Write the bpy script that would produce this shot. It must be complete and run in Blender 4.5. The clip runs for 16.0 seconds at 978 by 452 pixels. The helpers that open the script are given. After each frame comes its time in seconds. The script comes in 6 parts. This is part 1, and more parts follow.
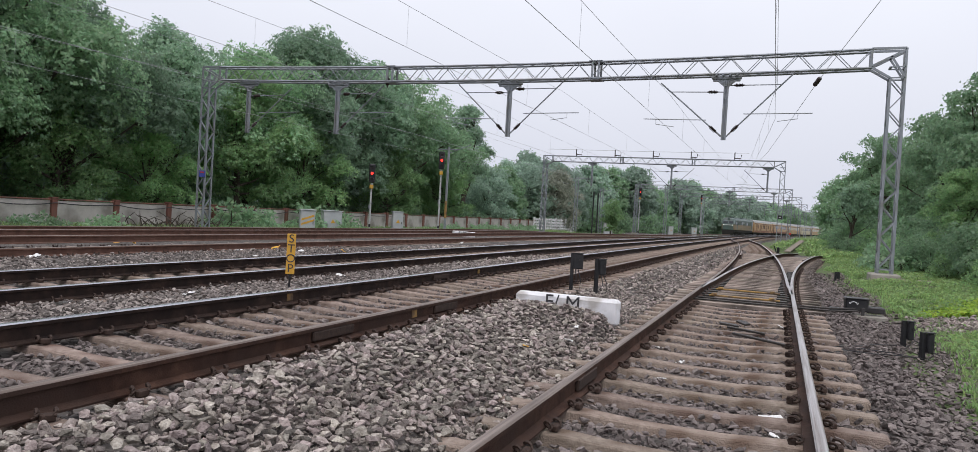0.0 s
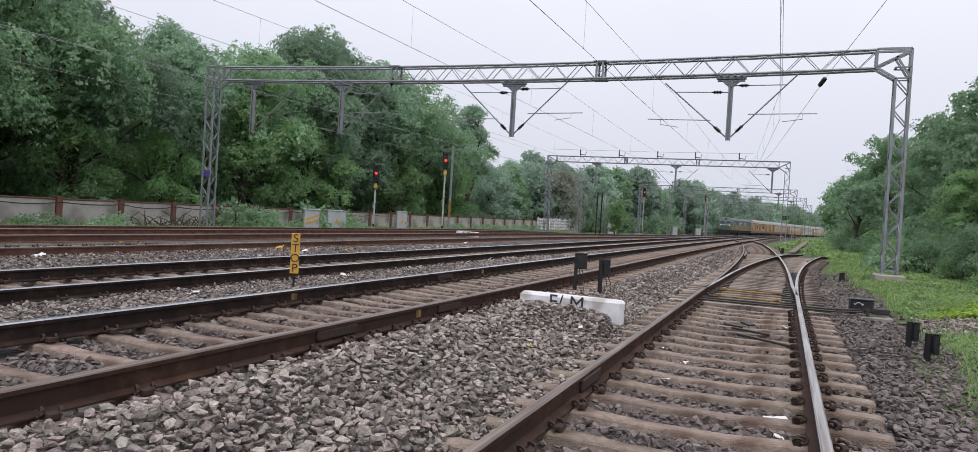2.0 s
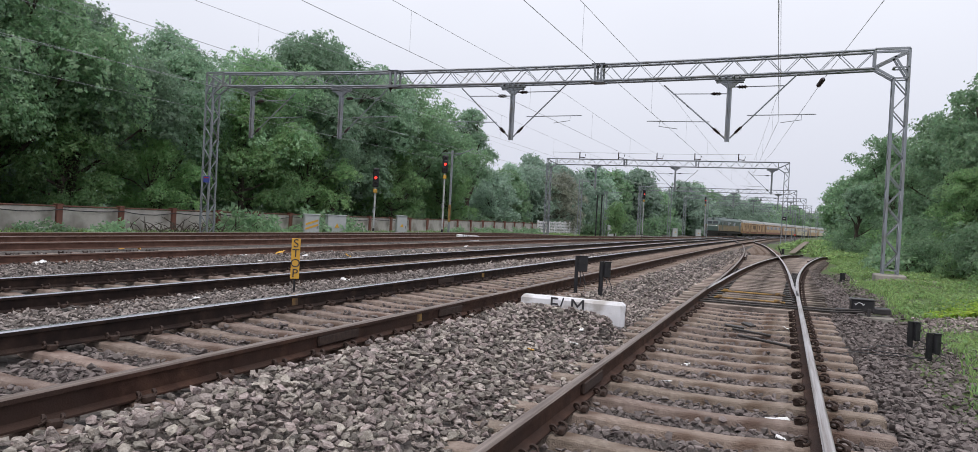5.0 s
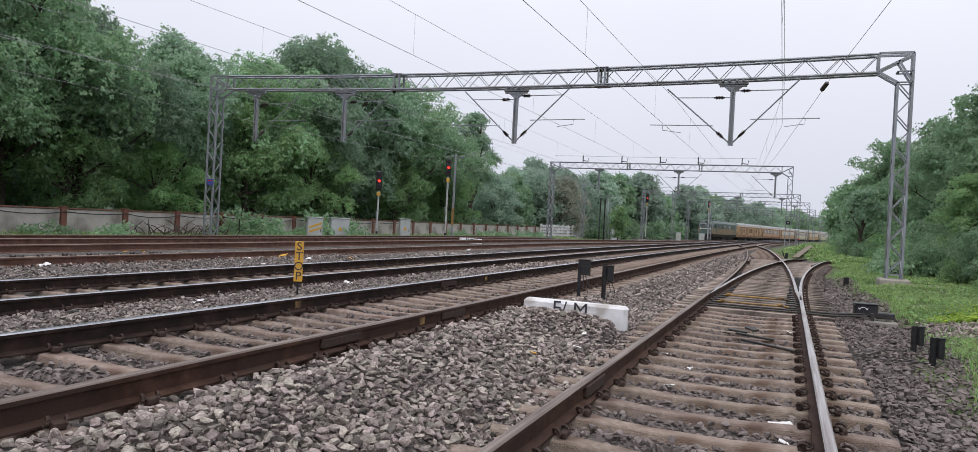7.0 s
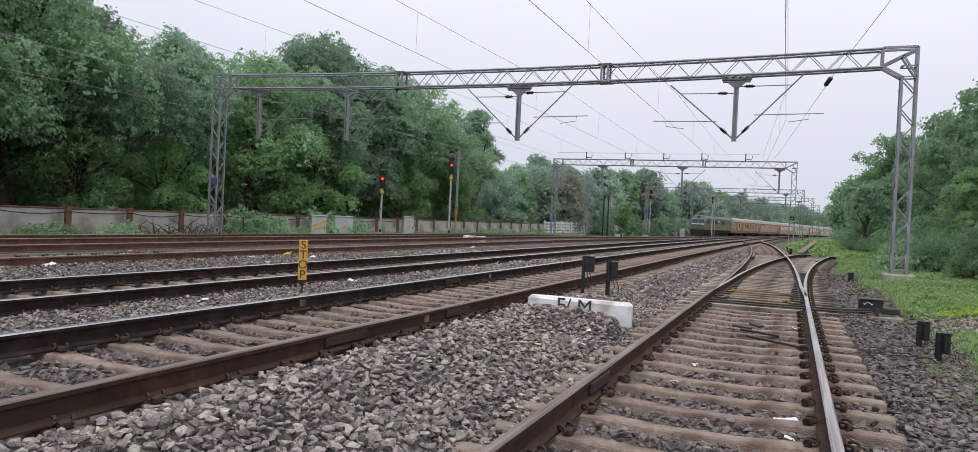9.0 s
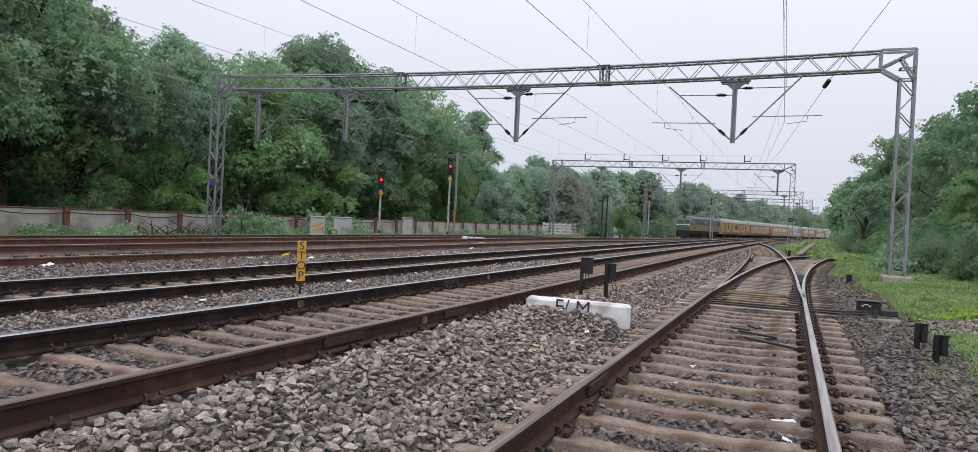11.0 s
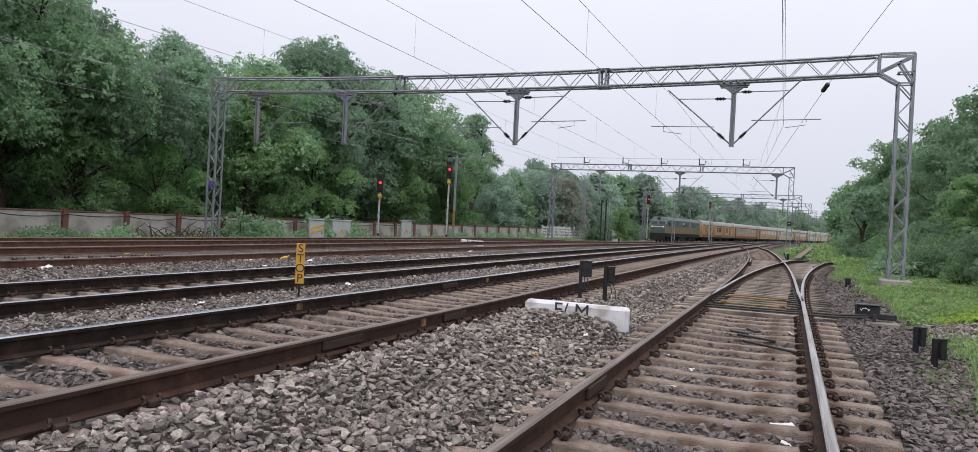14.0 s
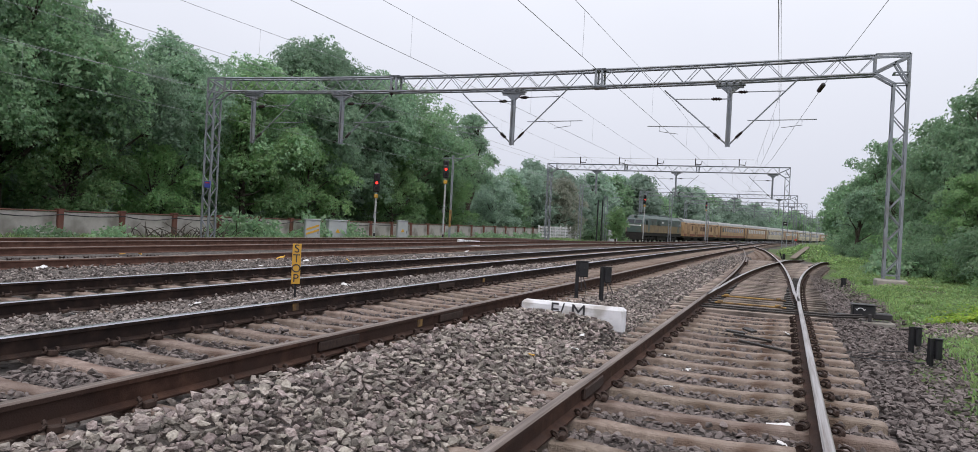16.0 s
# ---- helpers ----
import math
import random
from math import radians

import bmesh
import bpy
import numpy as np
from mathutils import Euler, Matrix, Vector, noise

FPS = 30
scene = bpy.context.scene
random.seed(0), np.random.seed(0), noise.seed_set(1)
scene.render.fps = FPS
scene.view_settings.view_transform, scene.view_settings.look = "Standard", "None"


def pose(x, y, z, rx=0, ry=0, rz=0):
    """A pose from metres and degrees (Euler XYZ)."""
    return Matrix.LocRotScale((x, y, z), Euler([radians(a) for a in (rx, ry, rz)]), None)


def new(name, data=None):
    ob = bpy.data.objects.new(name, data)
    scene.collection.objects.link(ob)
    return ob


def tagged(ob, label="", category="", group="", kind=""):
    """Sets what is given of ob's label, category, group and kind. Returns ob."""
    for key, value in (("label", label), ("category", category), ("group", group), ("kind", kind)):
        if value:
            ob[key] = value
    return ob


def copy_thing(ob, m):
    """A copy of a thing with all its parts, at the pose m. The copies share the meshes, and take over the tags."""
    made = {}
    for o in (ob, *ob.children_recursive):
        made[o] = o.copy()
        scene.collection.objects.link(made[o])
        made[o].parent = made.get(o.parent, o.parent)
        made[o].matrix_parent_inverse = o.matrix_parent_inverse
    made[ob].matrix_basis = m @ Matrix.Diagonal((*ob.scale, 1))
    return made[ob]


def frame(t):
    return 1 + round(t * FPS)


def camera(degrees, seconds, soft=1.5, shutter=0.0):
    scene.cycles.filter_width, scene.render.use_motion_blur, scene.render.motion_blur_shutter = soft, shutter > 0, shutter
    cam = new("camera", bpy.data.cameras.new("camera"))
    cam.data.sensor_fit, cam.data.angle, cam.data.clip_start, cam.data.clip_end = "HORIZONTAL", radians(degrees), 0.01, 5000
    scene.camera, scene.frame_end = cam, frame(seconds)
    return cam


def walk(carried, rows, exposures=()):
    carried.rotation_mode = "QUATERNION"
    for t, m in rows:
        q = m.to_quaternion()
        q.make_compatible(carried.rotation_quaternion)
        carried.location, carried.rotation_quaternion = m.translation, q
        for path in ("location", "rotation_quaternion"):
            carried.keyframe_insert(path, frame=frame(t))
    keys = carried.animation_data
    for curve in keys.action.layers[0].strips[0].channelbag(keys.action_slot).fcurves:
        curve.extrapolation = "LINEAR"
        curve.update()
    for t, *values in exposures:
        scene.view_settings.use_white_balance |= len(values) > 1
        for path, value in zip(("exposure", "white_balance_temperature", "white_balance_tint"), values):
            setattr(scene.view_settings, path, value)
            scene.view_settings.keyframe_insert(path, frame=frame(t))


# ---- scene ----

# camera: held at one spot between the rails, swaying a little
cam = camera(68.016, 16.0, soft=0.5)
walk(cam, [
    (0.0, pose(0.000, 0.000, 1.450, 89.058, -3.355, 21.923)),
    (0.5, pose(-0.001, -0.002, 1.451, 89.181, -3.192, 21.983)),
    (1.0, pose(-0.003, -0.001, 1.448, 89.389, -3.105, 21.922)),
    (1.5, pose(0.003, -0.004, 1.449, 89.194, -3.376, 22.067)),
    (2.0, pose(-0.004, 0.001, 1.449, 89.046, -3.457, 22.228)),
    (2.5, pose(0.001, 0.001, 1.451, 89.049, -3.228, 22.238)),
    (3.0, pose(-0.003, -0.003, 1.452, 89.020, -3.362, 22.029)),
    (3.5, pose(0.000, 0.007, 1.451, 89.103, -3.075, 21.746)),
    (4.0, pose(-0.005, -0.001, 1.450, 89.111, -3.171, 22.034)),
    (6.5, pose(0.001, -0.005, 1.451, 89.590, -2.760, 22.320)),
    (7.0, pose(0.001, -0.011, 1.451, 89.565, -3.075, 22.472)),
    (7.5, pose(0.001, -0.009, 1.449, 89.442, -2.923, 22.580)),
    (8.0, pose(0.002, -0.008, 1.447, 89.379, -2.966, 22.809)),
    (8.5, pose(0.001, -0.009, 1.449, 89.287, -2.961, 22.867)),
    (9.0, pose(-0.003, -0.010, 1.452, 89.336, -2.748, 22.745)),
    (11.5, pose(0.002, -0.010, 1.453, 89.448, -2.858, 22.638)),
    (12.0, pose(-0.004, -0.007, 1.449, 89.409, -2.868, 22.769)),
    (12.5, pose(0.001, -0.010, 1.452, 89.396, -3.017, 22.848)),
    (13.0, pose(-0.003, -0.012, 1.453, 89.563, -3.120, 22.749)),
    (13.5, pose(0.001, -0.005, 1.448, 89.427, -2.804, 22.604)),
    (14.0, pose(0.001, -0.012, 1.451, 89.693, -2.954, 22.564)),
    (14.5, pose(0.000, -0.008, 1.452, 89.652, -2.653, 22.420)),
    (15.0, pose(0.002, -0.009, 1.451, 89.713, -2.809, 22.512)),
    (15.5, pose(0.002, -0.014, 1.451, 89.821, -3.024, 22.423)),
    (16.0, pose(-0.001, -0.007, 1.453, 89.704, -2.943, 22.283)),
])

# ---- world and sun: a bright overcast sky ----
SUN_EL, SUN_AZ = 68.0, 165.0
world = bpy.data.worlds.new("overcast_sky")
scene.world = world
world.use_nodes = True
wn, wl = world.node_tree.nodes, world.node_tree.links
wn.clear()
w_out = wn.new("ShaderNodeOutputWorld")
w_bg = wn.new("ShaderNodeBackground")
w_sky = wn.new("ShaderNodeTexSky")
w_sky.sky_type = "NISHITA"
w_sky.sun_disc = False
w_sky.sun_elevation, w_sky.sun_rotation = radians(SUN_EL), radians(SUN_AZ)
w_sky.dust_density, w_sky.air_density = 6.0, 1.0
w_gain = wn.new("ShaderNodeMix")
w_gain.data_type, w_gain.blend_type = "RGBA", "MULTIPLY"
w_gain.inputs[0].default_value = 1.0
w_gain.inputs[7].default_value = (0.10, 0.10, 0.10, 1)
w_tc = wn.new("ShaderNodeTexCoord")
w_cloud = wn.new("ShaderNodeTexNoise")
w_cloud.inputs["Scale"].default_value, w_cloud.inputs["Detail"].default_value = 1.6, 4
w_ramp = wn.new("ShaderNodeValToRGB")
w_ramp.color_ramp.elements[0].position, w_ramp.color_ramp.elements[0].color = 0.3, (0.79, 0.81, 0.905, 1)
w_ramp.color_ramp.elements[1].position, w_ramp.color_ramp.elements[1].color = 0.7, (0.90, 0.92, 1.005, 1)
w_mix = wn.new("ShaderNodeMix")
w_mix.data_type = "RGBA"
w_mix.inputs[0].default_value = 0.93
wl.new(w_sky.outputs[0], w_gain.inputs[6])
wl.new(w_tc.outputs["Generated"], w_cloud.inputs["Vector"])
wl.new(w_cloud.outputs[0], w_ramp.inputs[0])
wl.new(w_gain.outputs[2], w_mix.inputs[6])
wl.new(w_ramp.outputs[0], w_mix.inputs[7])
w_sep = wn.new("ShaderNodeSeparateXYZ")
w_low = wn.new("ShaderNodeMapRange")
w_low.inputs[1].default_value, w_low.inputs[2].default_value = 0.0, 0.32
w_low.inputs[3].default_value, w_low.inputs[4].default_value = 0.0, 1.0
w_haze = wn.new("ShaderNodeMix")
w_haze.data_type = "RGBA"
w_haze.inputs[6].default_value = (0.60, 0.62, 0.71, 1)
wl.new(w_tc.outputs["Generated"], w_sep.inputs[0])
wl.new(w_sep.outputs[2], w_low.inputs[0])
wl.new(w_low.outputs[0], w_haze.inputs[0])
wl.new(w_mix.outputs[2], w_haze.inputs[7])
wl.new(w_haze.outputs[2], w_bg.inputs[0])
w_bg.inputs[1].default_value = 1.12
wl.new(w_bg.outputs[0], w_out.inputs[0])

sun_data = bpy.data.lights.new("sun", "SUN")
sun_data.energy, sun_data.angle, sun_data.color = 1.5, radians(34), (1.0, 0.98, 0.96)
sun = new("sun", sun_data)
sun.matrix_world = pose(0, 0, 60, 90 - SUN_EL, 0, 180 - SUN_AZ)
scene.view_settings.exposure = 0.0


# ---- materials ----
def material(name, colours, scale=6.0, rough=0.8, metal=0.0, bump=0.3, grain=60.0, per="", spread=0.25, stain=None, stain_scale=1.5, spec=0.4, hue=0.02, drawn=False):
    """Two-scale surface: broad mottling between the colours, fine grain in the relief, and a tint for each island or object. drawn: streaks along y, as on a rail."""
    m = bpy.data.materials.new(name)
    m.use_nodes = True
    n, l = m.node_tree.nodes, m.node_tree.links
    b = n["Principled BSDF"]
    b.inputs["Roughness"].default_value, b.inputs["Metallic"].default_value = rough, metal
    b.inputs["Specular IOR Level"].default_value = spec
    tc = n.new("ShaderNodeTexCoord")
    t1 = n.new("ShaderNodeTexNoise")
    t1.inputs["Scale"].default_value, t1.inputs["Detail"].default_value, t1.inputs["Roughness"].default_value = scale, 6, 0.62
    if drawn:
        mp = n.new("ShaderNodeMapping")
        mp.inputs["Scale"].default_value = (12, 0.25, 12)
        l.new(tc.outputs["Object"], mp.inputs[0])
        l.new(mp.outputs[0], t1.inputs["Vector"])
    else:
        l.new(tc.outputs["Object"], t1.inputs["Vector"])
    ramp = n.new("ShaderNodeValToRGB")
    e = ramp.color_ramp.elements
    while len(e) < len(colours):
        e.new(0.5)
    for k, c in enumerate(colours):
        e[k].position = 0.3 + 0.4 * k / max(1, len(colours) - 1)
        e[k].color = (*c, 1)
    l.new(t1.outputs[0], ramp.inputs[0])
    col = ramp.outputs[0]
    if stain:
        t3 = n.new("ShaderNodeTexNoise")
        t3.inputs["Scale"].default_value, t3.inputs["Detail"].default_value = stain_scale, 5
        l.new(tc.outputs["Object"], t3.inputs["Vector"])
        r3 = n.new("ShaderNodeValToRGB")
        r3.color_ramp.elements[0].position, r3.color_ramp.elements[1].position = 0.48, 0.66
        mx = n.new("ShaderNodeMix")
        mx.data_type = "RGBA"
        l.new(t3.outputs[0], r3.inputs[0])
        l.new(r3.outputs[0], mx.inputs[0])
        l.new(col, mx.inputs[6])
        mx.inputs[7].default_value = (*stain, 1)
        col = mx.outputs[2]
    if per:
        g = n.new("ShaderNodeNewGeometry") if per == "island" else n.new("ShaderNodeObjectInfo")
        hs = n.new("ShaderNodeHueSaturation")
        mr = n.new("ShaderNodeMapRange")
        mr.inputs[3].default_value, mr.inputs[4].default_value = 1 - spread, 1 + spread
        l.new(g.outputs["Random Per Island" if per == "island" else "Random"], mr.inputs[0])
        l.new(mr.outputs[0], hs.inputs["Value"])
        wob = n.new("ShaderNodeMath")
        wob.operation = "MULTIPLY_ADD"
        wob.inputs[1].default_value, wob.inputs[2].default_value = hue, 0.5 - hue / 2
        sinus = n.new("ShaderNodeMath")
        sinus.operation = "FRACT"
        times = n.new("ShaderNodeMath")
        times.operation = "MULTIPLY"
        times.inputs[1].default_value = 37.0
        l.new(g.outputs["Random Per Island" if per == "island" else "Random"], times.inputs[0])
        l.new(times.outputs[0], sinus.inputs[0])
        l.new(sinus.outputs[0], wob.inputs[0])
        l.new(wob.outputs[0], hs.inputs["Hue"])
        l.new(col, hs.inputs["Color"])
        col = hs.outputs[0]
    l.new(col, b.inputs["Base Color"])
    if bump:
        t2 = n.new("ShaderNodeTexNoise")
        t2.inputs["Scale"].default_value, t2.inputs["Detail"].default_value = grain, 4
        l.new(tc.outputs["Object"], t2.inputs["Vector"])
        bp = n.new("ShaderNodeBump")
        bp.inputs["Strength"].default_value, bp.inputs["Distance"].default_value = bump, 0.02
        l.new(t2.outputs[0], bp.inputs["Height"])
        l.new(bp.outputs[0], b.inputs["Normal"])
    return m


def leaf_material(name, dark, light, spread=0.26):
    m = material(name, [dark, light], scale=0.45, rough=0.45, bump=0.0, per="island", spread=spread, spec=0.5, hue=0.05)
    n, l = m.node_tree.nodes, m.node_tree.links
    b = n["Principled BSDF"]
    tr = n.new("ShaderNodeBsdfTranslucent")
    mix = n.new("ShaderNodeMixShader")
    mix.inputs[0].default_value = 0.55
    src = b.inputs["Base Color"].links[0].from_socket
    # each tree has its own depth of green
    info, own, tint = n.new("ShaderNodeObjectInfo"), n.new("ShaderNodeMapRange"), n.new("ShaderNodeHueSaturation")
    own.inputs[3].default_value, own.inputs[4].default_value = 0.78, 1.2
    l.new(info.outputs["Random"], own.inputs[0])
    l.new(own.outputs[0], tint.inputs["Value"])
    l.new(src, tint.inputs["Color"])
    src = tint.outputs[0]
    l.new(src, b.inputs["Base Color"])
    thin = n.new("ShaderNodeHueSaturation")
    thin.inputs["Value"].default_value = 1.4
    l.new(src, thin.inputs["Color"])
    l.new(thin.outputs[0], tr.inputs[0])
    l.new(b.outputs[0], mix.inputs[1])
    l.new(tr.outputs[0], mix.inputs[2])
    l.new(mix.outputs[0], n["Material Output"].inputs[0])
    return m


def glowing(name, colour, strength):
    m = bpy.data.materials.new(name)
    m.use_nodes = True
    b = m.node_tree.nodes["Principled BSDF"]
    b.inputs["Base Color"].default_value = (*colour, 1)
    b.inputs["Emission Color"].default_value = (*colour, 1)
    b.inputs["Emission Strength"].default_value = strength
    return m


def gravel_material(name, colours):
    """Ballast seen from afar: cells of single stones, each with its own tint and height."""
    m = material(name, colours, scale=0.7, rough=0.92, bump=0.0)
    n, l = m.node_tree.nodes, m.node_tree.links
    b = n["Principled BSDF"]
    tc = n.new("ShaderNodeTexCoord")
    v = n.new("ShaderNodeTexVoronoi")
    v.inputs["Scale"].default_value = 15
    l.new(tc.outputs["Object"], v.inputs["Vector"])
    hs = n.new("ShaderNodeHueSaturation")
    sep = n.new("ShaderNodeSeparateColor")
    l.new(v.outputs["Color"], sep.inputs[0])
    mr = n.new("ShaderNodeMapRange")
    mr.inputs[3].default_value, mr.inputs[4].default_value = 0.6, 1.35
    l.new(sep.outputs[0], mr.inputs[0])
    l.new(mr.outputs[0], hs.inputs["Value"])
    src = b.inputs["Base Color"].links[0].from_socket
    l.new(src, hs.inputs["Color"])
    l.new(hs.outputs[0], b.inputs["Base Color"])
    bp = n.new("ShaderNodeBump")
    bp.invert = True
    bp.inputs["Strength"].default_value, bp.inputs["Distance"].default_value = 0.9, 0.05
    l.new(v.outputs["Distance"], bp.inputs["Height"])
    l.new(bp.outputs[0], b.inputs["Normal"])
    return m


M_STONE = material("ballast_stone", [(0.15, 0.123, 0.109), (0.29, 0.247, 0.223), (0.43, 0.378, 0.348)], scale=26, rough=0.92, bump=1.0, grain=60, per="island", spread=0.55, hue=0.07)
M_STONE_CRIB = material("dusty_crib_stone", [(0.135, 0.113, 0.102), (0.225, 0.192, 0.176), (0.35, 0.31, 0.29)], scale=22, rough=0.92, bump=0.8, grain=50, per="island", spread=0.6)
M_STONE_DARK = material("sunken_ballast_stone", [(0.11, 0.088, 0.084), (0.165, 0.138, 0.13), (0.215, 0.182, 0.17)], scale=24, rough=0.92, bump=0.6, grain=55, per="island", spread=0.4)
# Bed colour darkened below the stones' tone, so gaps between them look shaded.
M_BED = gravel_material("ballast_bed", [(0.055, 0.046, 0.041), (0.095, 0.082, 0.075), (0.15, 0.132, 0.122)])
M_SOIL = material("soil", [(0.055, 0.08, 0.028), (0.085, 0.125, 0.04), (0.10, 0.11, 0.05)], scale=0.6, rough=0.95, bump=0.6, grain=12)
M_RUST = material("rusty_rail_steel", [(0.026, 0.013, 0.010), (0.052, 0.026, 0.018), (0.095, 0.050, 0.034)], scale=5, rough=0.8, bump=0.25, grain=90, stain=(0.046, 0.027, 0.021), spec=0.22)
M_RUST_DARK = material("dark_rail_steel", [(0.013, 0.008, 0.008), (0.026, 0.016, 0.013), (0.055, 0.033, 0.025)], scale=5, rough=0.75, bump=0.25, grain=90, spec=0.2)
M_BLUE = material("blue_plate", [(0.05, 0.07, 0.30), (0.07, 0.09, 0.36)], scale=4, rough=0.5, bump=0)
M_REDPAINT = material("red_board", [(0.45, 0.03, 0.025), (0.55, 0.05, 0.04)], scale=4, rough=0.5, bump=0)
M_RUST_RED = material("reddish_rail_rust", [(0.07, 0.034, 0.024), (0.115, 0.057, 0.040), (0.16, 0.088, 0.065)], scale=4, rough=0.85, bump=0.3, grain=90)
M_HEAD = material("worn_rail_head", [(0.10, 0.074, 0.062), (0.19, 0.148, 0.128), (0.30, 0.245, 0.215)], scale=3, rough=0.5, metal=0.35, bump=0.1, grain=200, drawn=True)
M_HEAD_DARK = material("dark_rail_head", [(0.36, 0.36, 0.39), (0.66, 0.66, 0.70)], scale=3, rough=0.25, metal=0.8, bump=0.05, grain=200, drawn=True)
M_HEAD_BRIGHT = material("bright_rail_head", [(0.20, 0.155, 0.135), (0.42, 0.39, 0.385), (0.58, 0.56, 0.57)], scale=3, rough=0.36, metal=0.65, bump=0.06, grain=200, drawn=True)
M_SLEEPER = material("dusty_concrete_sleeper", [(0.19, 0.142, 0.115), (0.285, 0.222, 0.183), (0.37, 0.30, 0.255)], scale=14, rough=0.93, bump=0.8, grain=90, per="object", spread=0.16, stain=(0.15, 0.10, 0.075), stain_scale=3.5)
M_BEARER = material("weathered_turnout_bearer", [(0.18, 0.142, 0.12), (0.30, 0.24, 0.205), (0.41, 0.34, 0.295)], scale=5, rough=0.93, bump=0.6, grain=50, per="object", spread=0.34, stain=(0.075, 0.06, 0.052), stain_scale=3.0)
M_CLIP = material("rusty_clip", [(0.025, 0.015, 0.012), (0.06, 0.036, 0.027)], scale=20, rough=0.8, bump=0.2)
M_GALV = material("galvanised_steel", [(0.235, 0.25, 0.28), (0.32, 0.335, 0.365)], scale=3, rough=0.5, metal=0.35, bump=0.05, stain=(0.22, 0.22, 0.22))
M_WIRE = material("weathered_copper_wire", [(0.34, 0.34, 0.36), (0.46, 0.46, 0.48)], scale=2, rough=0.5, metal=0.5, bump=0)
M_INSUL = material("brown_insulator", [(0.03, 0.02, 0.02), (0.05, 0.035, 0.03)], scale=8, rough=0.25, bump=0)
M_BLACK = material("black_paint", [(0.012, 0.012, 0.014), (0.024, 0.023, 0.026)], scale=8, rough=0.45, bump=0.12, stain=(0.05, 0.045, 0.045))
M_POST = material("grey_post_paint", [(0.40, 0.40, 0.42), (0.50, 0.50, 0.52)], scale=5, rough=0.7, bump=0.1, stain=(0.32, 0.30, 0.28), stain_scale=4)
M_WHITE = material("whitewash", [(0.66, 0.65, 0.68), (0.80, 0.79, 0.81)], scale=5, rough=0.85, bump=0.25, stain=(0.45, 0.42, 0.40), stain_scale=4)
M_PALE = material("pale_paint", [(0.5, 0.5, 0.5), (0.62, 0.62, 0.61)], scale=4, rough=0.6, bump=0)
M_LETTER = material("black_lettering", [(0.03, 0.03, 0.035), (0.06, 0.055, 0.06)], scale=10, rough=0.7, bump=0)
M_YELLOW = material("yellow_board", [(0.58, 0.31, 0.035), (0.68, 0.38, 0.06)], scale=6, rough=0.6, bump=0.1, stain=(0.38, 0.22, 0.06))
M_OCHRE = material("ochre_stretcher", [(0.24, 0.14, 0.045), (0.38, 0.23, 0.08)], scale=8, rough=0.8, bump=0.2, stain=(0.11, 0.07, 0.045), stain_scale=5)
M_GREASE = material("greased_steel", [(0.02, 0.017, 0.016), (0.045, 0.038, 0.034)], scale=6, rough=0.5, bump=0.3)
M_PIPE = material("grey_green_pipe", [(0.10, 0.125, 0.11), (0.16, 0.185, 0.165)], scale=4, rough=0.6, bump=0.1)
M_CONCRETE = material("rough_concrete", [(0.27, 0.25, 0.22), (0.38, 0.355, 0.32)], scale=3, rough=0.95, bump=0.35, stain=(0.18, 0.165, 0.14))
M_TIMBER = material("weathered_boards", [(0.20, 0.16, 0.13), (0.30, 0.25, 0.21)], scale=5, rough=0.95, bump=0.4, per="object", spread=0.15)
M_PLASTER = material("stained_wall_plaster", [(0.36, 0.33, 0.30), (0.49, 0.455, 0.42), (0.57, 0.535, 0.50)], scale=1.1, rough=0.95, bump=0.2, stain=(0.25, 0.23, 0.20), stain_scale=0.7)
M_BRICKRED = material("red_wall_paint", [(0.17, 0.075, 0.055), (0.23, 0.10, 0.075)], scale=3, rough=0.9, bump=0.2, stain=(0.12, 0.075, 0.06))
M_CABINET = material("grey_cabinet_paint", [(0.38, 0.39, 0.41), (0.48, 0.49, 0.51)], scale=2, rough=0.55, bump=0.03, stain=(0.46, 0.47, 0.47))
M_BARK = material("bark", [(0.05, 0.038, 0.03), (0.10, 0.08, 0.065)], scale=6, rough=0.95, bump=0.7, grain=14)
M_LEAF = leaf_material("leaf_mid_green", (0.195, 0.305, 0.178), (0.295, 0.435, 0.262))
M_LEAF_DARK = leaf_material("leaf_dark_green", (0.182, 0.28, 0.192), (0.272, 0.39, 0.258))
M_LEAF_LIGHT = leaf_material("leaf_light_green", (0.195, 0.325, 0.148), (0.29, 0.44, 0.205))
# Distant trees: aerial haze is put into the leaf colour, paler and greyer.
M_LEAF_HAZED = leaf_material("leaf_hazed_green", (0.235, 0.325, 0.255), (0.335, 0.43, 0.345))
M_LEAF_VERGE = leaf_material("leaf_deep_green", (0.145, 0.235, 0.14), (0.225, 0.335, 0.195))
M_LEAF_DRY = leaf_material("leaf_dry_brown_green", (0.24, 0.255, 0.2), (0.33, 0.345, 0.28))
M_GRASS = leaf_material("grass_blades", (0.175, 0.265, 0.098), (0.28, 0.395, 0.155), 0.4)
M_CREEPER = leaf_material("creeper_yellow_green", (0.20, 0.30, 0.045), (0.33, 0.43, 0.085), 0.4)
M_RED_LAMP = glowing("red_signal_lamp", (1.0, 0.035, 0.025), 3.0)
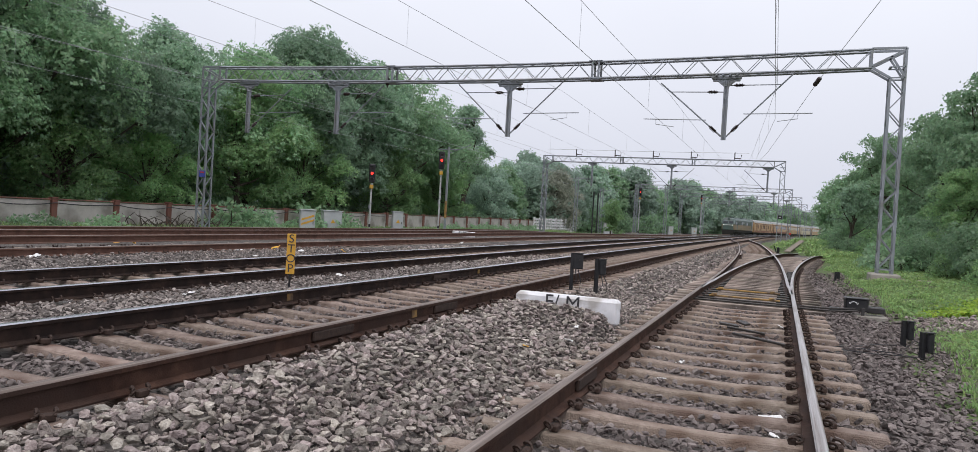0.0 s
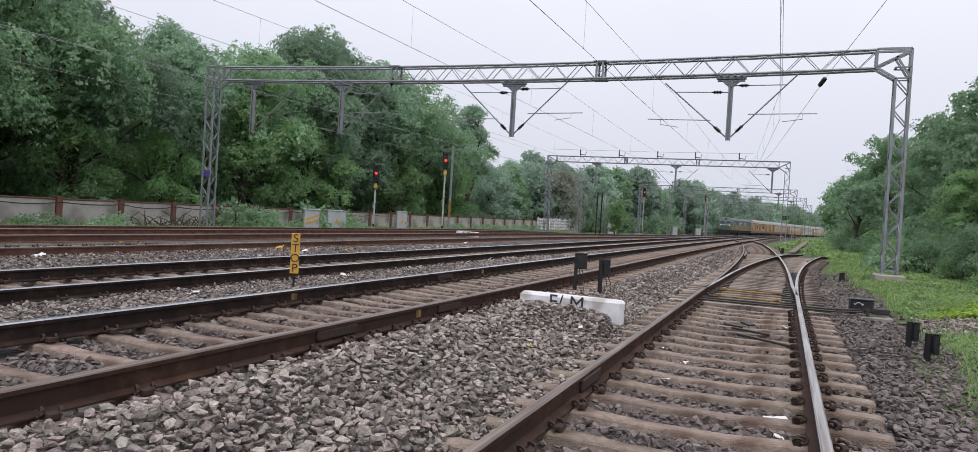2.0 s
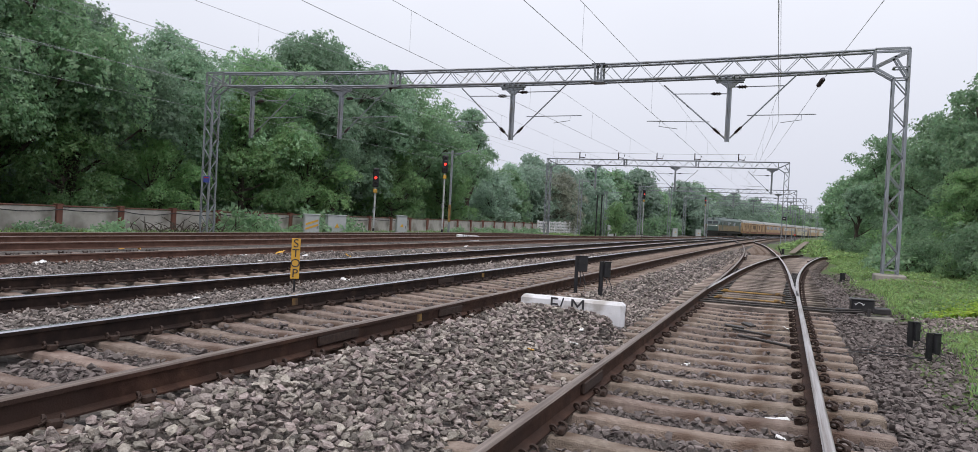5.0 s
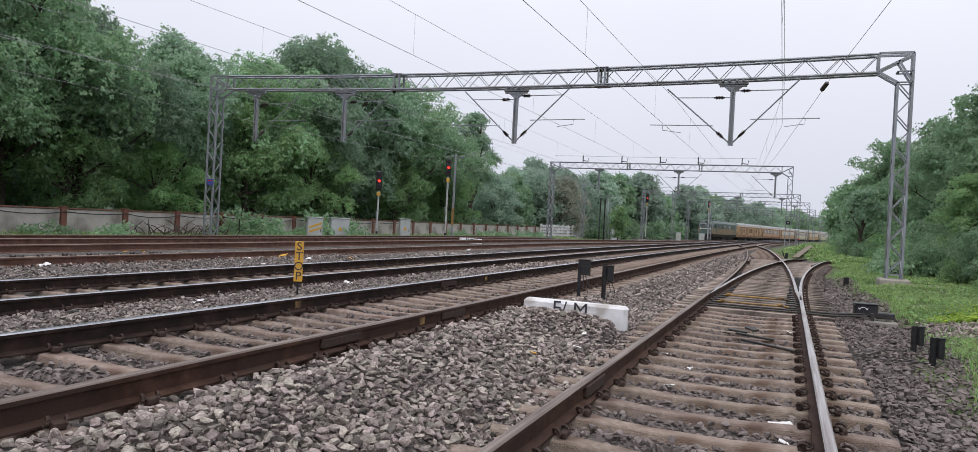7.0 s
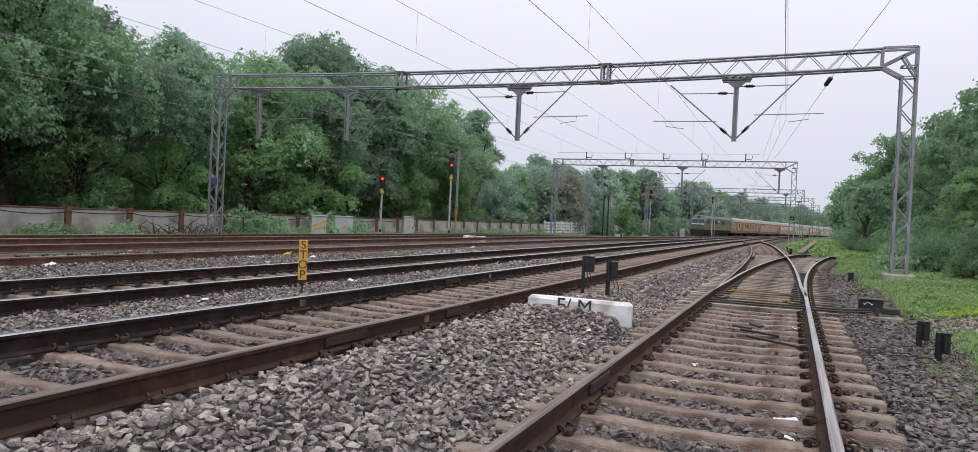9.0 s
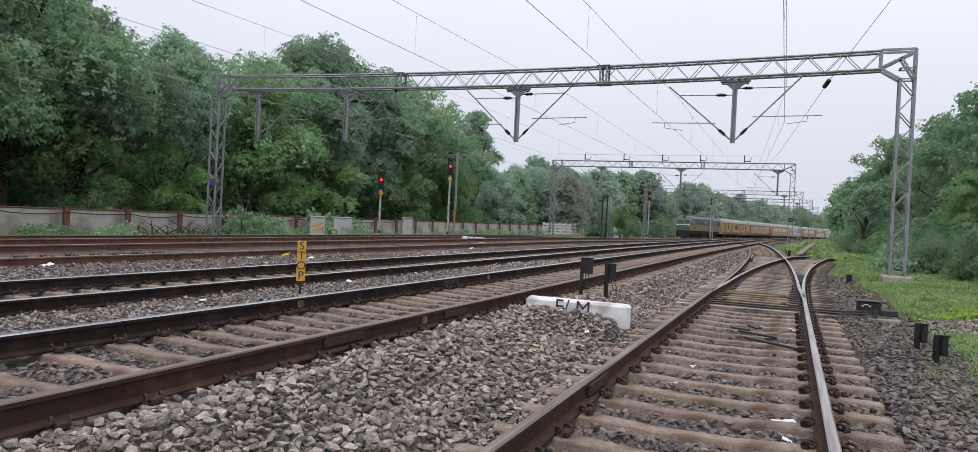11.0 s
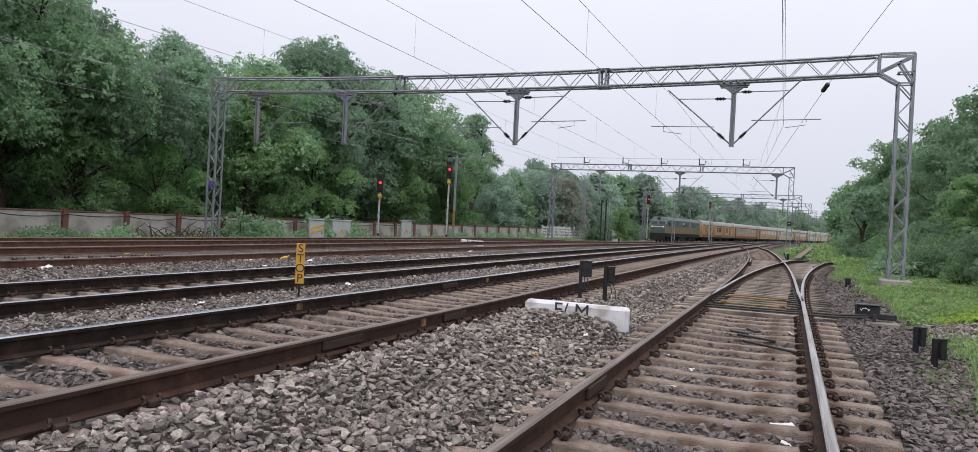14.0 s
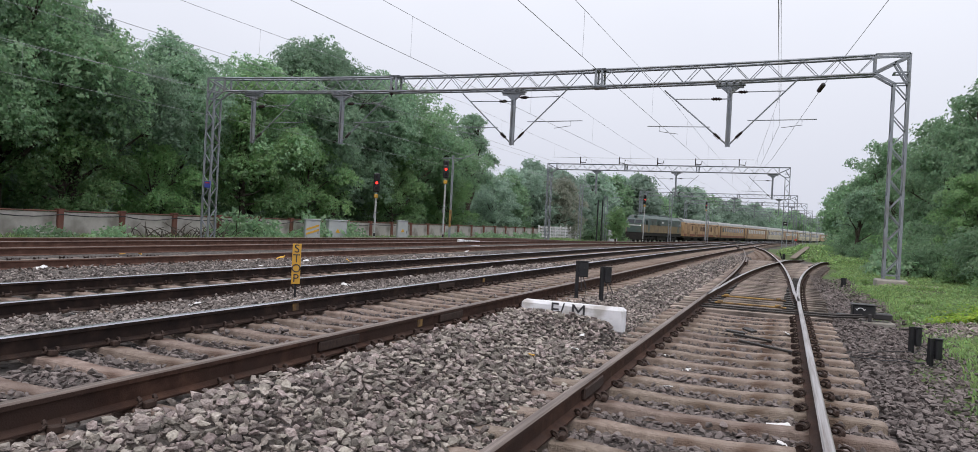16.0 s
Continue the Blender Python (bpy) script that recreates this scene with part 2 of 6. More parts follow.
M_HEADLAMP = glowing("headlamp", (0.85, 0.85, 0.8), 0.7)
M_LITTER = material("white_litter", [(0.68, 0.67, 0.66), (0.82, 0.81, 0.80)], scale=12, rough=0.7, bump=0.2)


# ---- mesh building ----
class Geo:
    """Collects vertices and faces of one mesh."""

    def __init__(self):
        self.v, self.f, self.m = [], [], []

    def add(self, verts, faces, mi=0):
        o = len(self.v)
        self.v += [tuple(map(float, p)) for p in verts]
        self.f += [tuple(i + o for i in f) for f in faces]
        self.m += [mi] * len(faces)
        return self

    def box(self, c, s, bev=0.0, rot=None, mi=0):
        """A box with chamfered edges: centre, size, chamfer."""
        h = [k / 2 for k in s]
        b = min(bev, min(h) * 0.8)
        if b <= 0:
            P = [(x * h[0], y * h[1], z * h[2]) for x in (-1, 1) for y in (-1, 1) for z in (-1, 1)]
            F = [(0, 1, 3, 2), (4, 6, 7, 5), (0, 4, 5, 1), (2, 3, 7, 6), (0, 2, 6, 4), (1, 5, 7, 3)]
        else:
            P, idx = [], {}
            for x in (-1, 1):
                for y in (-1, 1):
                    for z in (-1, 1):
                        for a in range(3):
                            q = [x * (h[0] - b), y * (h[1] - b), z * (h[2] - b)]
                            q[a] = (x, y, z)[a] * h[a]
                            idx[x, y, z, a] = len(P)
                            P.append(q)
            F = []
            for a in range(3):
                u, w = (a + 1) % 3, (a + 2) % 3
                for sg in (-1, 1):
                    ring = []
                    for du, dw in ((-1, -1), (1, -1), (1, 1), (-1, 1)):
                        k = [0, 0, 0]
                        k[a], k[u], k[w] = sg, du, dw
                        ring.append(idx[(*k, a)])
                    F.append(tuple(ring if sg > 0 else ring[::-1]))
                for du in (-1, 1):
                    for dw in (-1, 1):
                        k0, k1 = [0, 0, 0], [0, 0, 0]
                        k0[a], k1[a] = -1, 1
                        k0[u] = k1[u] = du
                        k0[w] = k1[w] = dw
                        r = (idx[(*k0, u)], idx[(*k1, u)], idx[(*k1, w)], idx[(*k0, w)])
                        F.append(r if du * dw > 0 else r[::-1])
            for x in (-1, 1):
                for y in (-1, 1):
                    for z in (-1, 1):
                        r = tuple(idx[x, y, z, a] for a in range(3))
                        F.append(r if x * y * z > 0 else r[::-1])
        R = rot if rot is not None else Matrix.Identity(3)
        return self.add([Vector(c) + R @ Vector(p) for p in P], F, mi)

    def tube(self, pts, r, n=6, mi=0, caps=True):
        """A round bar along points; r is one radius or one for each point."""
        pts = [Vector(p) for p in pts]
        rr = [r] * len(pts) if isinstance(r, (int, float)) else r
        V, F = [], []
        for i, p in enumerate(pts):
            d = (pts[min(i + 1, len(pts) - 1)] - pts[max(i - 1, 0)]).normalized()
            a = d.cross(Vector((0, 0, 1)) if abs(d.z) < 0.9 else Vector((1, 0, 0))).normalized()
            b = d.cross(a)
            V += [p + (a * math.cos(2 * math.pi * k / n) + b * math.sin(2 * math.pi * k / n)) * rr[i] for k in range(n)]
        for i in range(len(pts) - 1):
            F += [(i * n + k, i * n + (k + 1) % n, (i + 1) * n + (k + 1) % n, (i + 1) * n + k) for k in range(n)]
        if caps:
            F += [tuple(range(n))[::-1], tuple(range((len(pts) - 1) * n, len(pts) * n))]
        return self.add(V, F, mi)

    def bar(self, p0, p1, w, t, mi=0):
        """A flat or angle-like straight bar of rectangular section."""
        p0, p1 = Vector(p0), Vector(p1)
        d = (p1 - p0)
        q = d.to_track_quat("Z", "Y").to_matrix()
        return self.box((p0 + p1) / 2, (w, t, d.length), 0, q, mi)

    def prism(self, outline, z0, z1, axis="z", mi=0):
        """An outline in a plane, drawn out along an axis."""
        n = len(outline)
        put = {"z": lambda a, b, c: (a, b, c), "x": lambda a, b, c: (c, a, b), "y": lambda a, b, c: (a, c, b)}[axis]
        V = [put(a, b, z0) for a, b in outline] + [put(a, b, z1) for a, b in outline]
        F = [tuple(range(n))[::-1], tuple(range(n, 2 * n))] + [(k, (k + 1) % n, n + (k + 1) % n, n + k) for k in range(n)]
        return self.add(V, F, mi)

    def sweep(self, profile, path, mats=None, closed=True):
        """A profile (across, up) drawn along a path of (x, y, z)."""
        n, V, F, MI = len(profile), [], [], []
        P = [Vector(p) for p in path]
        for i, p in enumerate(P):
            d = P[min(i + 1, len(P) - 1)] - P[max(i - 1, 0)]
            side = Vector((d.y, -d.x, 0)).normalized()
            V += [p + side * a + Vector((0, 0, b)) for a, b in profile]
        o = len(self.v)
        for i in range(len(P) - 1):
            for k in range(n if closed else n - 1):
                F.append((i * n + k, i * n + (k + 1) % n, (i + 1) * n + (k + 1) % n, (i + 1) * n + k))
                MI.append(mats[k] if mats else 0)
        F += [tuple(range(n))[::-1], tuple(range((len(P) - 1) * n, len(P) * n))]
        MI += [0, 0]
        self.v += [tuple(p) for p in V]
        self.f += [tuple(j + o for j in f) for f in F]
        self.m += MI
        return self

    def data(self, name, *mats, smooth=False):
        me = bpy.data.meshes.new(name)
        me.from_pydata(self.v, [], self.f)
        bm = bmesh.new()
        bm.from_mesh(me)
        bmesh.ops.recalc_face_normals(bm, faces=bm.faces) if len(bm.faces) < 6000 else None
        bm.to_mesh(me)
        bm.free()
        for m in mats:
            me.materials.append(m)
        me.polygons.foreach_set("material_index", self.m)
        if smooth:
            me.polygons.foreach_set("use_smooth", [True] * len(me.polygons))
        me.update()
        return me


def part(name, geo, mats, parent=None, label="", at=None, smooth=False):
    """One mesh object, under a thing or a part. geo: a Geo or ready mesh data."""
    mats = mats if isinstance(mats, (tuple, list)) else (mats,)
    me = geo.data(name, *mats, smooth=smooth) if isinstance(geo, Geo) else geo
    ob = new(name, me)
    if parent is not None:
        ob.parent = parent
    if at is not None:
        ob.matrix_basis = at
    if label:
        ob["label"] = label
    return ob


def thing(name, label, category, at=None, group="", kind=""):
    ob = new(name)
    ob.empty_display_size = 0.2
    if at is not None:
        ob.matrix_basis = at
    return tagged(ob, label, category, group, kind)


def smooth01(a):
    a = max(0.0, min(1.0, a))
    return a * a * (3 - 2 * a)


# ---- plan of the tracks ----
GAUGE = 1.743  # between the middles of the rail heads


def bend(y):
    """How far the running lines swing to the right along the yard."""
    if y < 20:
        return 0.0
    if y < 60:
        return (y - 20) ** 2 * 0.00025
    if y < 100:
        return 0.4 + (y - 60) * 0.02
    if y < 130:
        return 1.2 + (y - 100) * 0.02 + (y - 100) ** 2 * 0.00075
    return 2.475 + (y - 130) * 0.065


TRAIN_Z = -0.40
SIN10, COS10 = math.sin(radians(10)), math.cos(radians(10))


def train_line(y):
    return -22.0 + (y - 106.0) * math.tan(radians(10))


def x_a(y):
    return -0.571


def x_2(y):
    return -4.469 + bend(y)


def x_3(y):
    return -8.57 + bend(y)


def x_4(y):
    return -13.95 + bend(y)


def x_5(y):
    k = smooth01((y - 45) / 55)
    return (-19.2 + bend(y) * 0.3) * (1 - k) + (train_line(max(y, 95)) if y > 95 else -23.94) * k


def z_5(y):
    return 0.34 + (TRAIN_Z - 0.34) * smooth01((y - 45) / 55)


ZA, Z2, Z3 = 0.22, 0.42, 0.335


def z_4(y):
    return 0.34 - 0.3 * smooth01((y - 40) / 60)


def ground_z(x, y):
    """The natural ground under yard and verge."""
    z = -0.14
    z += -0.32 * smooth01((-x - 20.5) / 5) * (1 - 0.4 * smooth01((y - 60) / 40))
    z += -0.42 * smooth01((y - 55) / 45) * smooth01((-x - 10) / 8)
    z += 0.22 * smooth01((x - 1.2) / 2.5) + 0.5 * smooth01((x - 5) / 12)
    z += 0.62 * math.exp(-((x - 3.2) / 2.6) ** 2 - ((y - 76) / 10) ** 2)
    z += 0.06 * noise.noise(Vector((x * 0.25, y * 0.25, 3.0)))
    # the ramp under the sloping slab
    u = (y - 54.2) / 15.8
    if -0.3 < u < 1.6:
        away = abs(x - 0.53 - 1.32 * u)
        ramp = 0.02 + 0.65 * min(u, 1.0) - 0.3 * max(0.0, away - 0.5) - max(0.0, u - 1.1)
        z = max(z, ramp)
    return z


def bed_z(x, y):
    """Top of the ballast across the yard."""
    zs = [(x_a(y), ZA), (x_2(y), Z2), (x_3(y), Z3), (x_4(y), z_4(y) + 0.03), (x_5(y), z_5(y))]
    top, wsum = 0.0, 0.0
    near = 9.0
    for c, z in zs:
        d = abs(x - c)
        near = min(near, d)
        w = 1.0 / (max(d - 1.3, 0.02) ** 2)
        top += w * (z - (0.225 if d > 1.42 else 0.25 if z == Z2 else 0.262 + (0.10 if z == ZA and y > 14.2 else 0.0)))
        wsum += w
    z = top / wsum
    z -= 0.10 * smooth01((near - 1.5) / 0.9)
    shoulder = smooth01((x + 3.53) / 0.08) * smooth01((-2.85 - x) / 0.35) * smooth01((15 - y) / 4)
    z += (max(z, Z2 - 0.225) - z) * shoulder
    # the six foot between the running lines is filled up to the sleepers
    if -7.75 < x < -5.3:
        fill = Z2 - 0.20 + (Z3 - Z2) * (-5.3 - x) / 2.4
        z += (max(z, fill) - z) * smooth01((-5.38 - x) / 0.06) * smooth01((x + 7.70) / 0.06) * smooth01((26 - y) / 6)
    if -13.1 < x < -9.4:
        z += (max(z, Z3 - 0.225) - z) * smooth01((-9.48 - x) / 0.06) * smooth01((x + 13.05) / 0.06) * smooth01((30 - y) / 8)
    if -3.6 < x < -1.6:
        z += 0.10 * smooth01((x + 3.6) / 0.5) * smooth01((-1.6 - x) / 0.5) * smooth01((11.5 - y) / 3.0) * (0.8 + 0.4 * noise.noise(Vector((x, y * 0.7, 9))))
    # the heap against the white block
    heap_top = 0.325 - 0.06 * smooth01((x + 2.45) / 0.5)
    z += max(0.0, heap_top - z) * math.exp(-((y - 8.7) / 0.34) ** 2) * smooth01((x + 3.45) / 0.3) * smooth01((-1.7 - x) / 0.3)
    edge = 2.0 + 0.3 * smooth01((y - 6) / 9) + 0.9 * smooth01((y - 22) / 14)
    edge += (-1.2 + 0.05 * (y - 60) - edge) * smooth01((y - 47) / 14) if y > 47 else 0.0
    z -= 0.02 * smooth01((x - 0.75) / 0.5) + 0.5 * smooth01((x - edge) / 1.0)
    z -= 0.6 * smooth01((-x - (21.8 + 4.5 * smooth01((y - 60) / 30))) / 1.2)
    return z + 0.02 * noise.noise(Vector((x * 1.7, y * 1.7, 0))) + 0.012 * noise.noise(Vector((x * 6, y * 6, 5)))


def sheet(name, xs, ys, fz, mat, label, category):
    nx, ny = len(xs), len(ys)
    V = [(x, y, fz(x, y)) for y in ys for x in xs]
    F = [(j * nx + i, j * nx + i + 1, (j + 1) * nx + i + 1, (j + 1) * nx + i) for j in range(ny - 1) for i in range(nx - 1)]
    me = bpy.data.meshes.new(name)
    me.from_pydata(V, [], F)
    me.materials.append(mat)
    me.polygons.foreach_set("use_smooth", [True] * len(F))
    ob = new(name, me)
    return tagged(ob, label, category, kind="structure")


def steps(*spans):
    out = []
    for a, b, n in spans:
        out += [a + (b - a) * k / n for k in range(n)]
    return out + [spans[-1][1]]


ground = sheet("ground", steps((-900, -60, 8), (-60, -20, 30), (-20, 2, 8), (2, 14, 24), (14, 60, 12), (60, 900, 8)),
               steps((-300, -10, 8), (-10, 60, 60), (60, 160, 30), (160, 400, 10), (400, 2500, 8)),
               ground_z, M_SOIL, "green weedy soil beside the railway yard", "ground")
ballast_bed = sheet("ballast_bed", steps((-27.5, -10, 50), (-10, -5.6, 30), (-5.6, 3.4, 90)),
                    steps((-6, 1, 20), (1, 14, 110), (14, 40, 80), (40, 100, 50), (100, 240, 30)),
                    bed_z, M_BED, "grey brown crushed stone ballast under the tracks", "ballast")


# ---- railway tracks ----
RAIL_PROFILE = [(-0.075, 0), (-0.075, 0.012), (-0.012, 0.032), (-0.010, 0.125), (-0.036, 0.134), (-0.036, 0.160), (-0.026, 0.171),
                (0.026, 0.171), (0.036, 0.160), (0.036, 0.134), (0.010, 0.125), (0.012, 0.032), (0.075, 0.012), (0.075, 0)]
RAIL_MATS = [0, 0, 0, 0, 0, 1, 1, 1, 0, 0, 0, 0, 0, 0]
RAIL_H = 0.171


def rail(parent, xf, zf, y0, y1, step, side_mat, head_mat, label, name="rail"):
    n = max(2, int((y1 - y0) / step))
    path = [(xf(y0 + (y1 - y0) * k / n), y0 + (y1 - y0) * k / n, zf(y0 + (y1 - y0) * k / n) - RAIL_H) for k in range(n + 1)]
    return part(name, Geo().sweep(RAIL_PROFILE, path, RAIL_MATS), (side_mat, head_mat), parent, label)


def sleeper_mesh(name, length, mat, height=0.2, top=0.08, foot=0.118, waist=0.022):
    g = Geo()
    xs = [-0.5, -0.49, -0.36, -0.24, -0.1, 0.1, 0.24, 0.36, 0.49, 0.5]
    V, F = [], []
    for x in xs:
        drop = waist if abs(x) < 0.2 else (0.012 if abs(x) > 0.495 else 0.0)
        t = top - (0.01 if abs(x) < 0.2 else 0)
        V += [(x * length, -foot, -height), (x * length, -t - 0.004, -drop - 0.012), (x * length, -t + 0.006, -drop), (x * length, t - 0.006, -drop),
              (x * length, t + 0.004, -drop - 0.012), (x * length, foot, -height)]
    for i in range(len(xs) - 1):
        F += [(i * 6 + k, i * 6 + k + 1, i * 6 + k + 7, i * 6 + k + 6) for k in range(5)]
    F += [tuple(range(6)), tuple(range(len(V) - 6, len(V)))[::-1]]
    return g.add(V, F).data(name, mat)


SLEEPER = sleeper_mesh("sleeper", 2.75, M_SLEEPER)
SLEEPER_FLAT = sleeper_mesh("turnout_sleeper", 1.0, M_BEARER, top=0.085, foot=0.11, waist=0.0)


def clip_mesh():
    """A spring clip: one and a half turns of round bar over the rail's foot, in a small shoulder."""
    g = Geo()
    coil = []
    for k in range(15):
        a = radians(-40 + k * 40)
        coil.append((0.098 + 0.040 * math.cos(a) + 0.0035 * k - 0.02, -0.065 + 0.0092 * k, 0.030 + 0.025 * math.sin(a)))
    g.tube(coil, 0.0115, 5)
    g.box((0.13, 0.0, 0.016), (0.05, 0.075, 0.045), 0.008)
    return g.data("rail_clip", M_CLIP, smooth=False)


CLIP = clip_mesh()
rng = random.Random(4)


def spaced(y0, y1, pitch):
    return [y0 + pitch * k for k in range(int((y1 - y0) / pitch) + 1)]


# where the sleepers lie along each near line
YS_A = spaced(-4.87, 14.0, 0.595)
YS_2 = spaced(-4.7, 2.0, 0.6) + [2.65, 3.25, 3.91, 4.47, 4.96, 5.42, 5.87, 6.30, 6.72, 7.20, 7.66, 8.13, 8.56] + spaced(9.02, 130, 0.465)
YS_3 = spaced(-4.77, 130, 0.53)


def sleeper_row(parent, xf, zf, ys, y_parts, clips=(0, 0)):
    """Single sleepers and their clips where the camera is near, one joined mesh beyond."""
    far = Geo()
    src = SLEEPER
    for y in ys:
        z = zf(y) - RAIL_H - 0.008
        a = math.degrees(math.atan((xf(y + 1) - xf(y - 1)) / 2))
        if y < y_parts:
            part("sleeper", src, None, parent, at=pose(xf(y), y, z + rng.uniform(-0.006, 0.006), rng.uniform(-0.6, 0.6), 0, -a + rng.uniform(-0.8, 0.8)))
            if clips[0] <= y < clips[1]:
                for s in (-1, 1):
                    for o in (-1, 1):
                        part("rail_clip", CLIP, None, parent, at=pose(xf(y) + s * GAUGE / 2 + o * 0.012, y, z + 0.006, rng.uniform(-6, 6), rng.uniform(-5, 5), (0 if o > 0 else 180) - a + rng.uniform(-7, 7)))
        else:
            far.box((xf(y), y, z - 0.08), (2.75, 0.2, 0.16))
    if far.f:
        ob = part("sleepers_beyond", far, M_SLEEPER, parent)
        ob["kind"] = "stuff"


def track(label, xf, zf, zf_far_rail, y1, y_parts, clips, side, head, head_label, y0=-5.0, far_head=None, ys=None):
    t = thing("railway_track", label, "railway track")
    rail(t, lambda y: xf(y) + GAUGE / 2, zf, y0, y1, 2.0, side, head, head_label)
    rail(t, lambda y: xf(y) - GAUGE / 2, zf_far_rail, y0, y1, 2.0, M_RUST_DARK if far_head else side, far_head or head, head_label)
    sleeper_row(t, xf, zf, ys or spaced(y0 + 0.2, min(y1, 130), 0.6), y_parts, clips=clips)
    return t


track2 = track("running line with dark worn rails on concrete sleepers", x_2, lambda y: Z2, lambda y: Z2, 230, 75, (1.0, 26), M_RUST, M_HEAD, "brown rail with a polished dark head", far_head=M_HEAD_DARK, ys=YS_2)
track3 = track("running line with dark polished rails beside yellow stop post", x_3, lambda y: Z3, lambda y: Z3, 210, 60, (3, 24), M_RUST_DARK, M_HEAD_DARK, "brown rail with a polished dark head", ys=YS_3)
track4 = track("siding with reddish rusty rails strewn with litter", x_4, lambda y: z_4(y) - 0.03, lambda y: z_4(y) + 0.08, 165, 45, (5, 14), M_RUST_RED, M_HEAD, "reddish rusty rail")
track5 = track("outer line with rusty rails curving towards the train", x_5, z_5, lambda y: z_5(y) + 0.0, 420, 40, (0, 0), M_RUST_RED, M_HEAD, "reddish rusty rail")

# the turnout in the near track: both branches part from one toe
TOE = 14.3


def x_left(y):
    u = max(0.0, y - TOE)
    c = x_a(y) - 0.00074 * u * u
    k = smooth01((y - 62) / 28)
    return c * (1 - k) + x_2(y) * k


def x_right(y):
    u = max(0.0, y - TOE)
    return x_a(y) + 0.0019 * u * u


def z_left(y):
    return ZA + (Z2 - ZA) * smooth01((y - 40) / 40)


track_a = thing("turnout_track", "near track with rusty rails splitting at a turnout", "railway track")
rail(track_a, lambda y: x_left(y) - GAUGE / 2, z_left, -5, 88, 1.2, M_RUST, M_HEAD, "rusty stock rail with a grey worn head", "stock_rail")
rail(track_a, lambda y: x_right(y) + GAUGE / 2, lambda y: ZA - 0.14 * smooth01((y - 42) / 9), -5, 51, 1.2, M_RUST, M_HEAD_BRIGHT, "rusty stock rail with a grey worn head", "stock_rail")
rail(track_a, lambda y: x_left(y) + GAUGE / 2 - 0.05 * smooth01((y - TOE - 1) / 3), z_left, TOE + 1.2, 88, 1.2, M_RUST, M_HEAD_BRIGHT, "curved switch blade with a shiny head", "switch_blade")
rail(track_a, lambda y: x_right(y) - GAUGE / 2 + 0.05 * smooth01((y - TOE - 1) / 3), lambda y: ZA - 0.14 * smooth01((y - 42) / 9), TOE + 1.2, 51, 1.2, M_RUST, M_HEAD_BRIGHT, "curved switch blade with a shiny head", "switch_blade")
rail(track_a, lambda y: x_right(y) + GAUGE / 2 - 0.12, lambda y: ZA, 35.5, 42.5, 1.2, M_RUST, M_HEAD, "short check rail", "check_rail")
rail(track_a, lambda y: x_left(y) - GAUGE / 2 + 0.12, z_left, 36.0, 43.0, 1.2, M_RUST, M_HEAD, "short check rail", "check_rail")
sleeper_row(track_a, x_a, lambda y: ZA, YS_A, 99, clips=(0.5, TOE))
y = TOE
while y < 50:
    lo = x_left(y) - GAUGE / 2 - 0.55
    hi = x_right(y) + GAUGE / 2 + 0.55
    z = ZA - RAIL_H - 0.008 - 0.14 * smooth01((y - 42) / 9)
    part("sleeper", SLEEPER_FLAT, None, track_a, at=pose((lo + hi) / 2, y, z + rng.uniform(-0.005, 0.005), 0, 0, rng.uniform(-0.7, 0.7)) @ Matrix.Diagonal((hi - lo + rng.uniform(-0.08, 0.08), 1, 1, 1)))
    if y < 30:
        for xr, o in ((lo + 0.55, -1), (hi - 0.55, 1)):
            part("rail_clip", CLIP, None, track_a, at=pose(xr + o * 0.012, y, z + 0.006, 0, 0, 0 if o > 0 else 180))
    if TOE + 0.8 < y < 27:
        for xr, o in ((lo + 0.55, 1), (hi - 0.55, -1)):
            part("slide_chair", Geo().box((0, 0, 0), (0.28, 0.13, 0.03), 0.006).box((-o * 0.09, 0, 0.03), (0.06, 0.10, 0.05), 0.01), M_GREASE, track_a, at=pose(xr + o * rng.uniform(0.13, 0.17), y, z + 0.018))
    y += 0.55
sleeper_row(track_a, x_left, z_left, spaced(50, 86, 0.6), 99)
# stretcher bars, and the rods that come from the point machine
for yy in (TOE + 0.55, TOE + 2.2):
    part("stretcher_bar", Geo().box((x_a(0), yy, ZA - 0.10), (1.3, 0.08, 0.03), 0.008).box((x_a(0) - 0.55, yy, ZA - 0.08), (0.10, 0.12, 0.05), 0.01).box((x_a(0) + 0.5, yy, ZA - 0.08), (0.10, 0.12, 0.05), 0.01), M_OCHRE, track_a, "ochre painted stretcher bar")
for yy in (TOE - 0.15, TOE + 0.25):
    part("point_rod", Geo().tube([(-1.6, yy, ZA - 0.13), (0.9, yy, ZA - 0.12), (1.35, yy + 0.2, ZA - 0.10)], 0.018, 6), M_GREASE, track_a, "greased steel point rod")
for xr, yy, h in ((-4.469 - GAUGE / 2, 7.09, 0.09), (-4.469 - GAUGE / 2, 12.88, 0.08), (-4.469 + GAUGE / 2, 6.93, 0.08)):
    part("paint_mark", Geo().box((xr + 0.0125, yy, Z2 - 0.085), (0.008, 0.11, h), 0.002), M_OCHRE, track2, "faded ochre paint mark on the web")
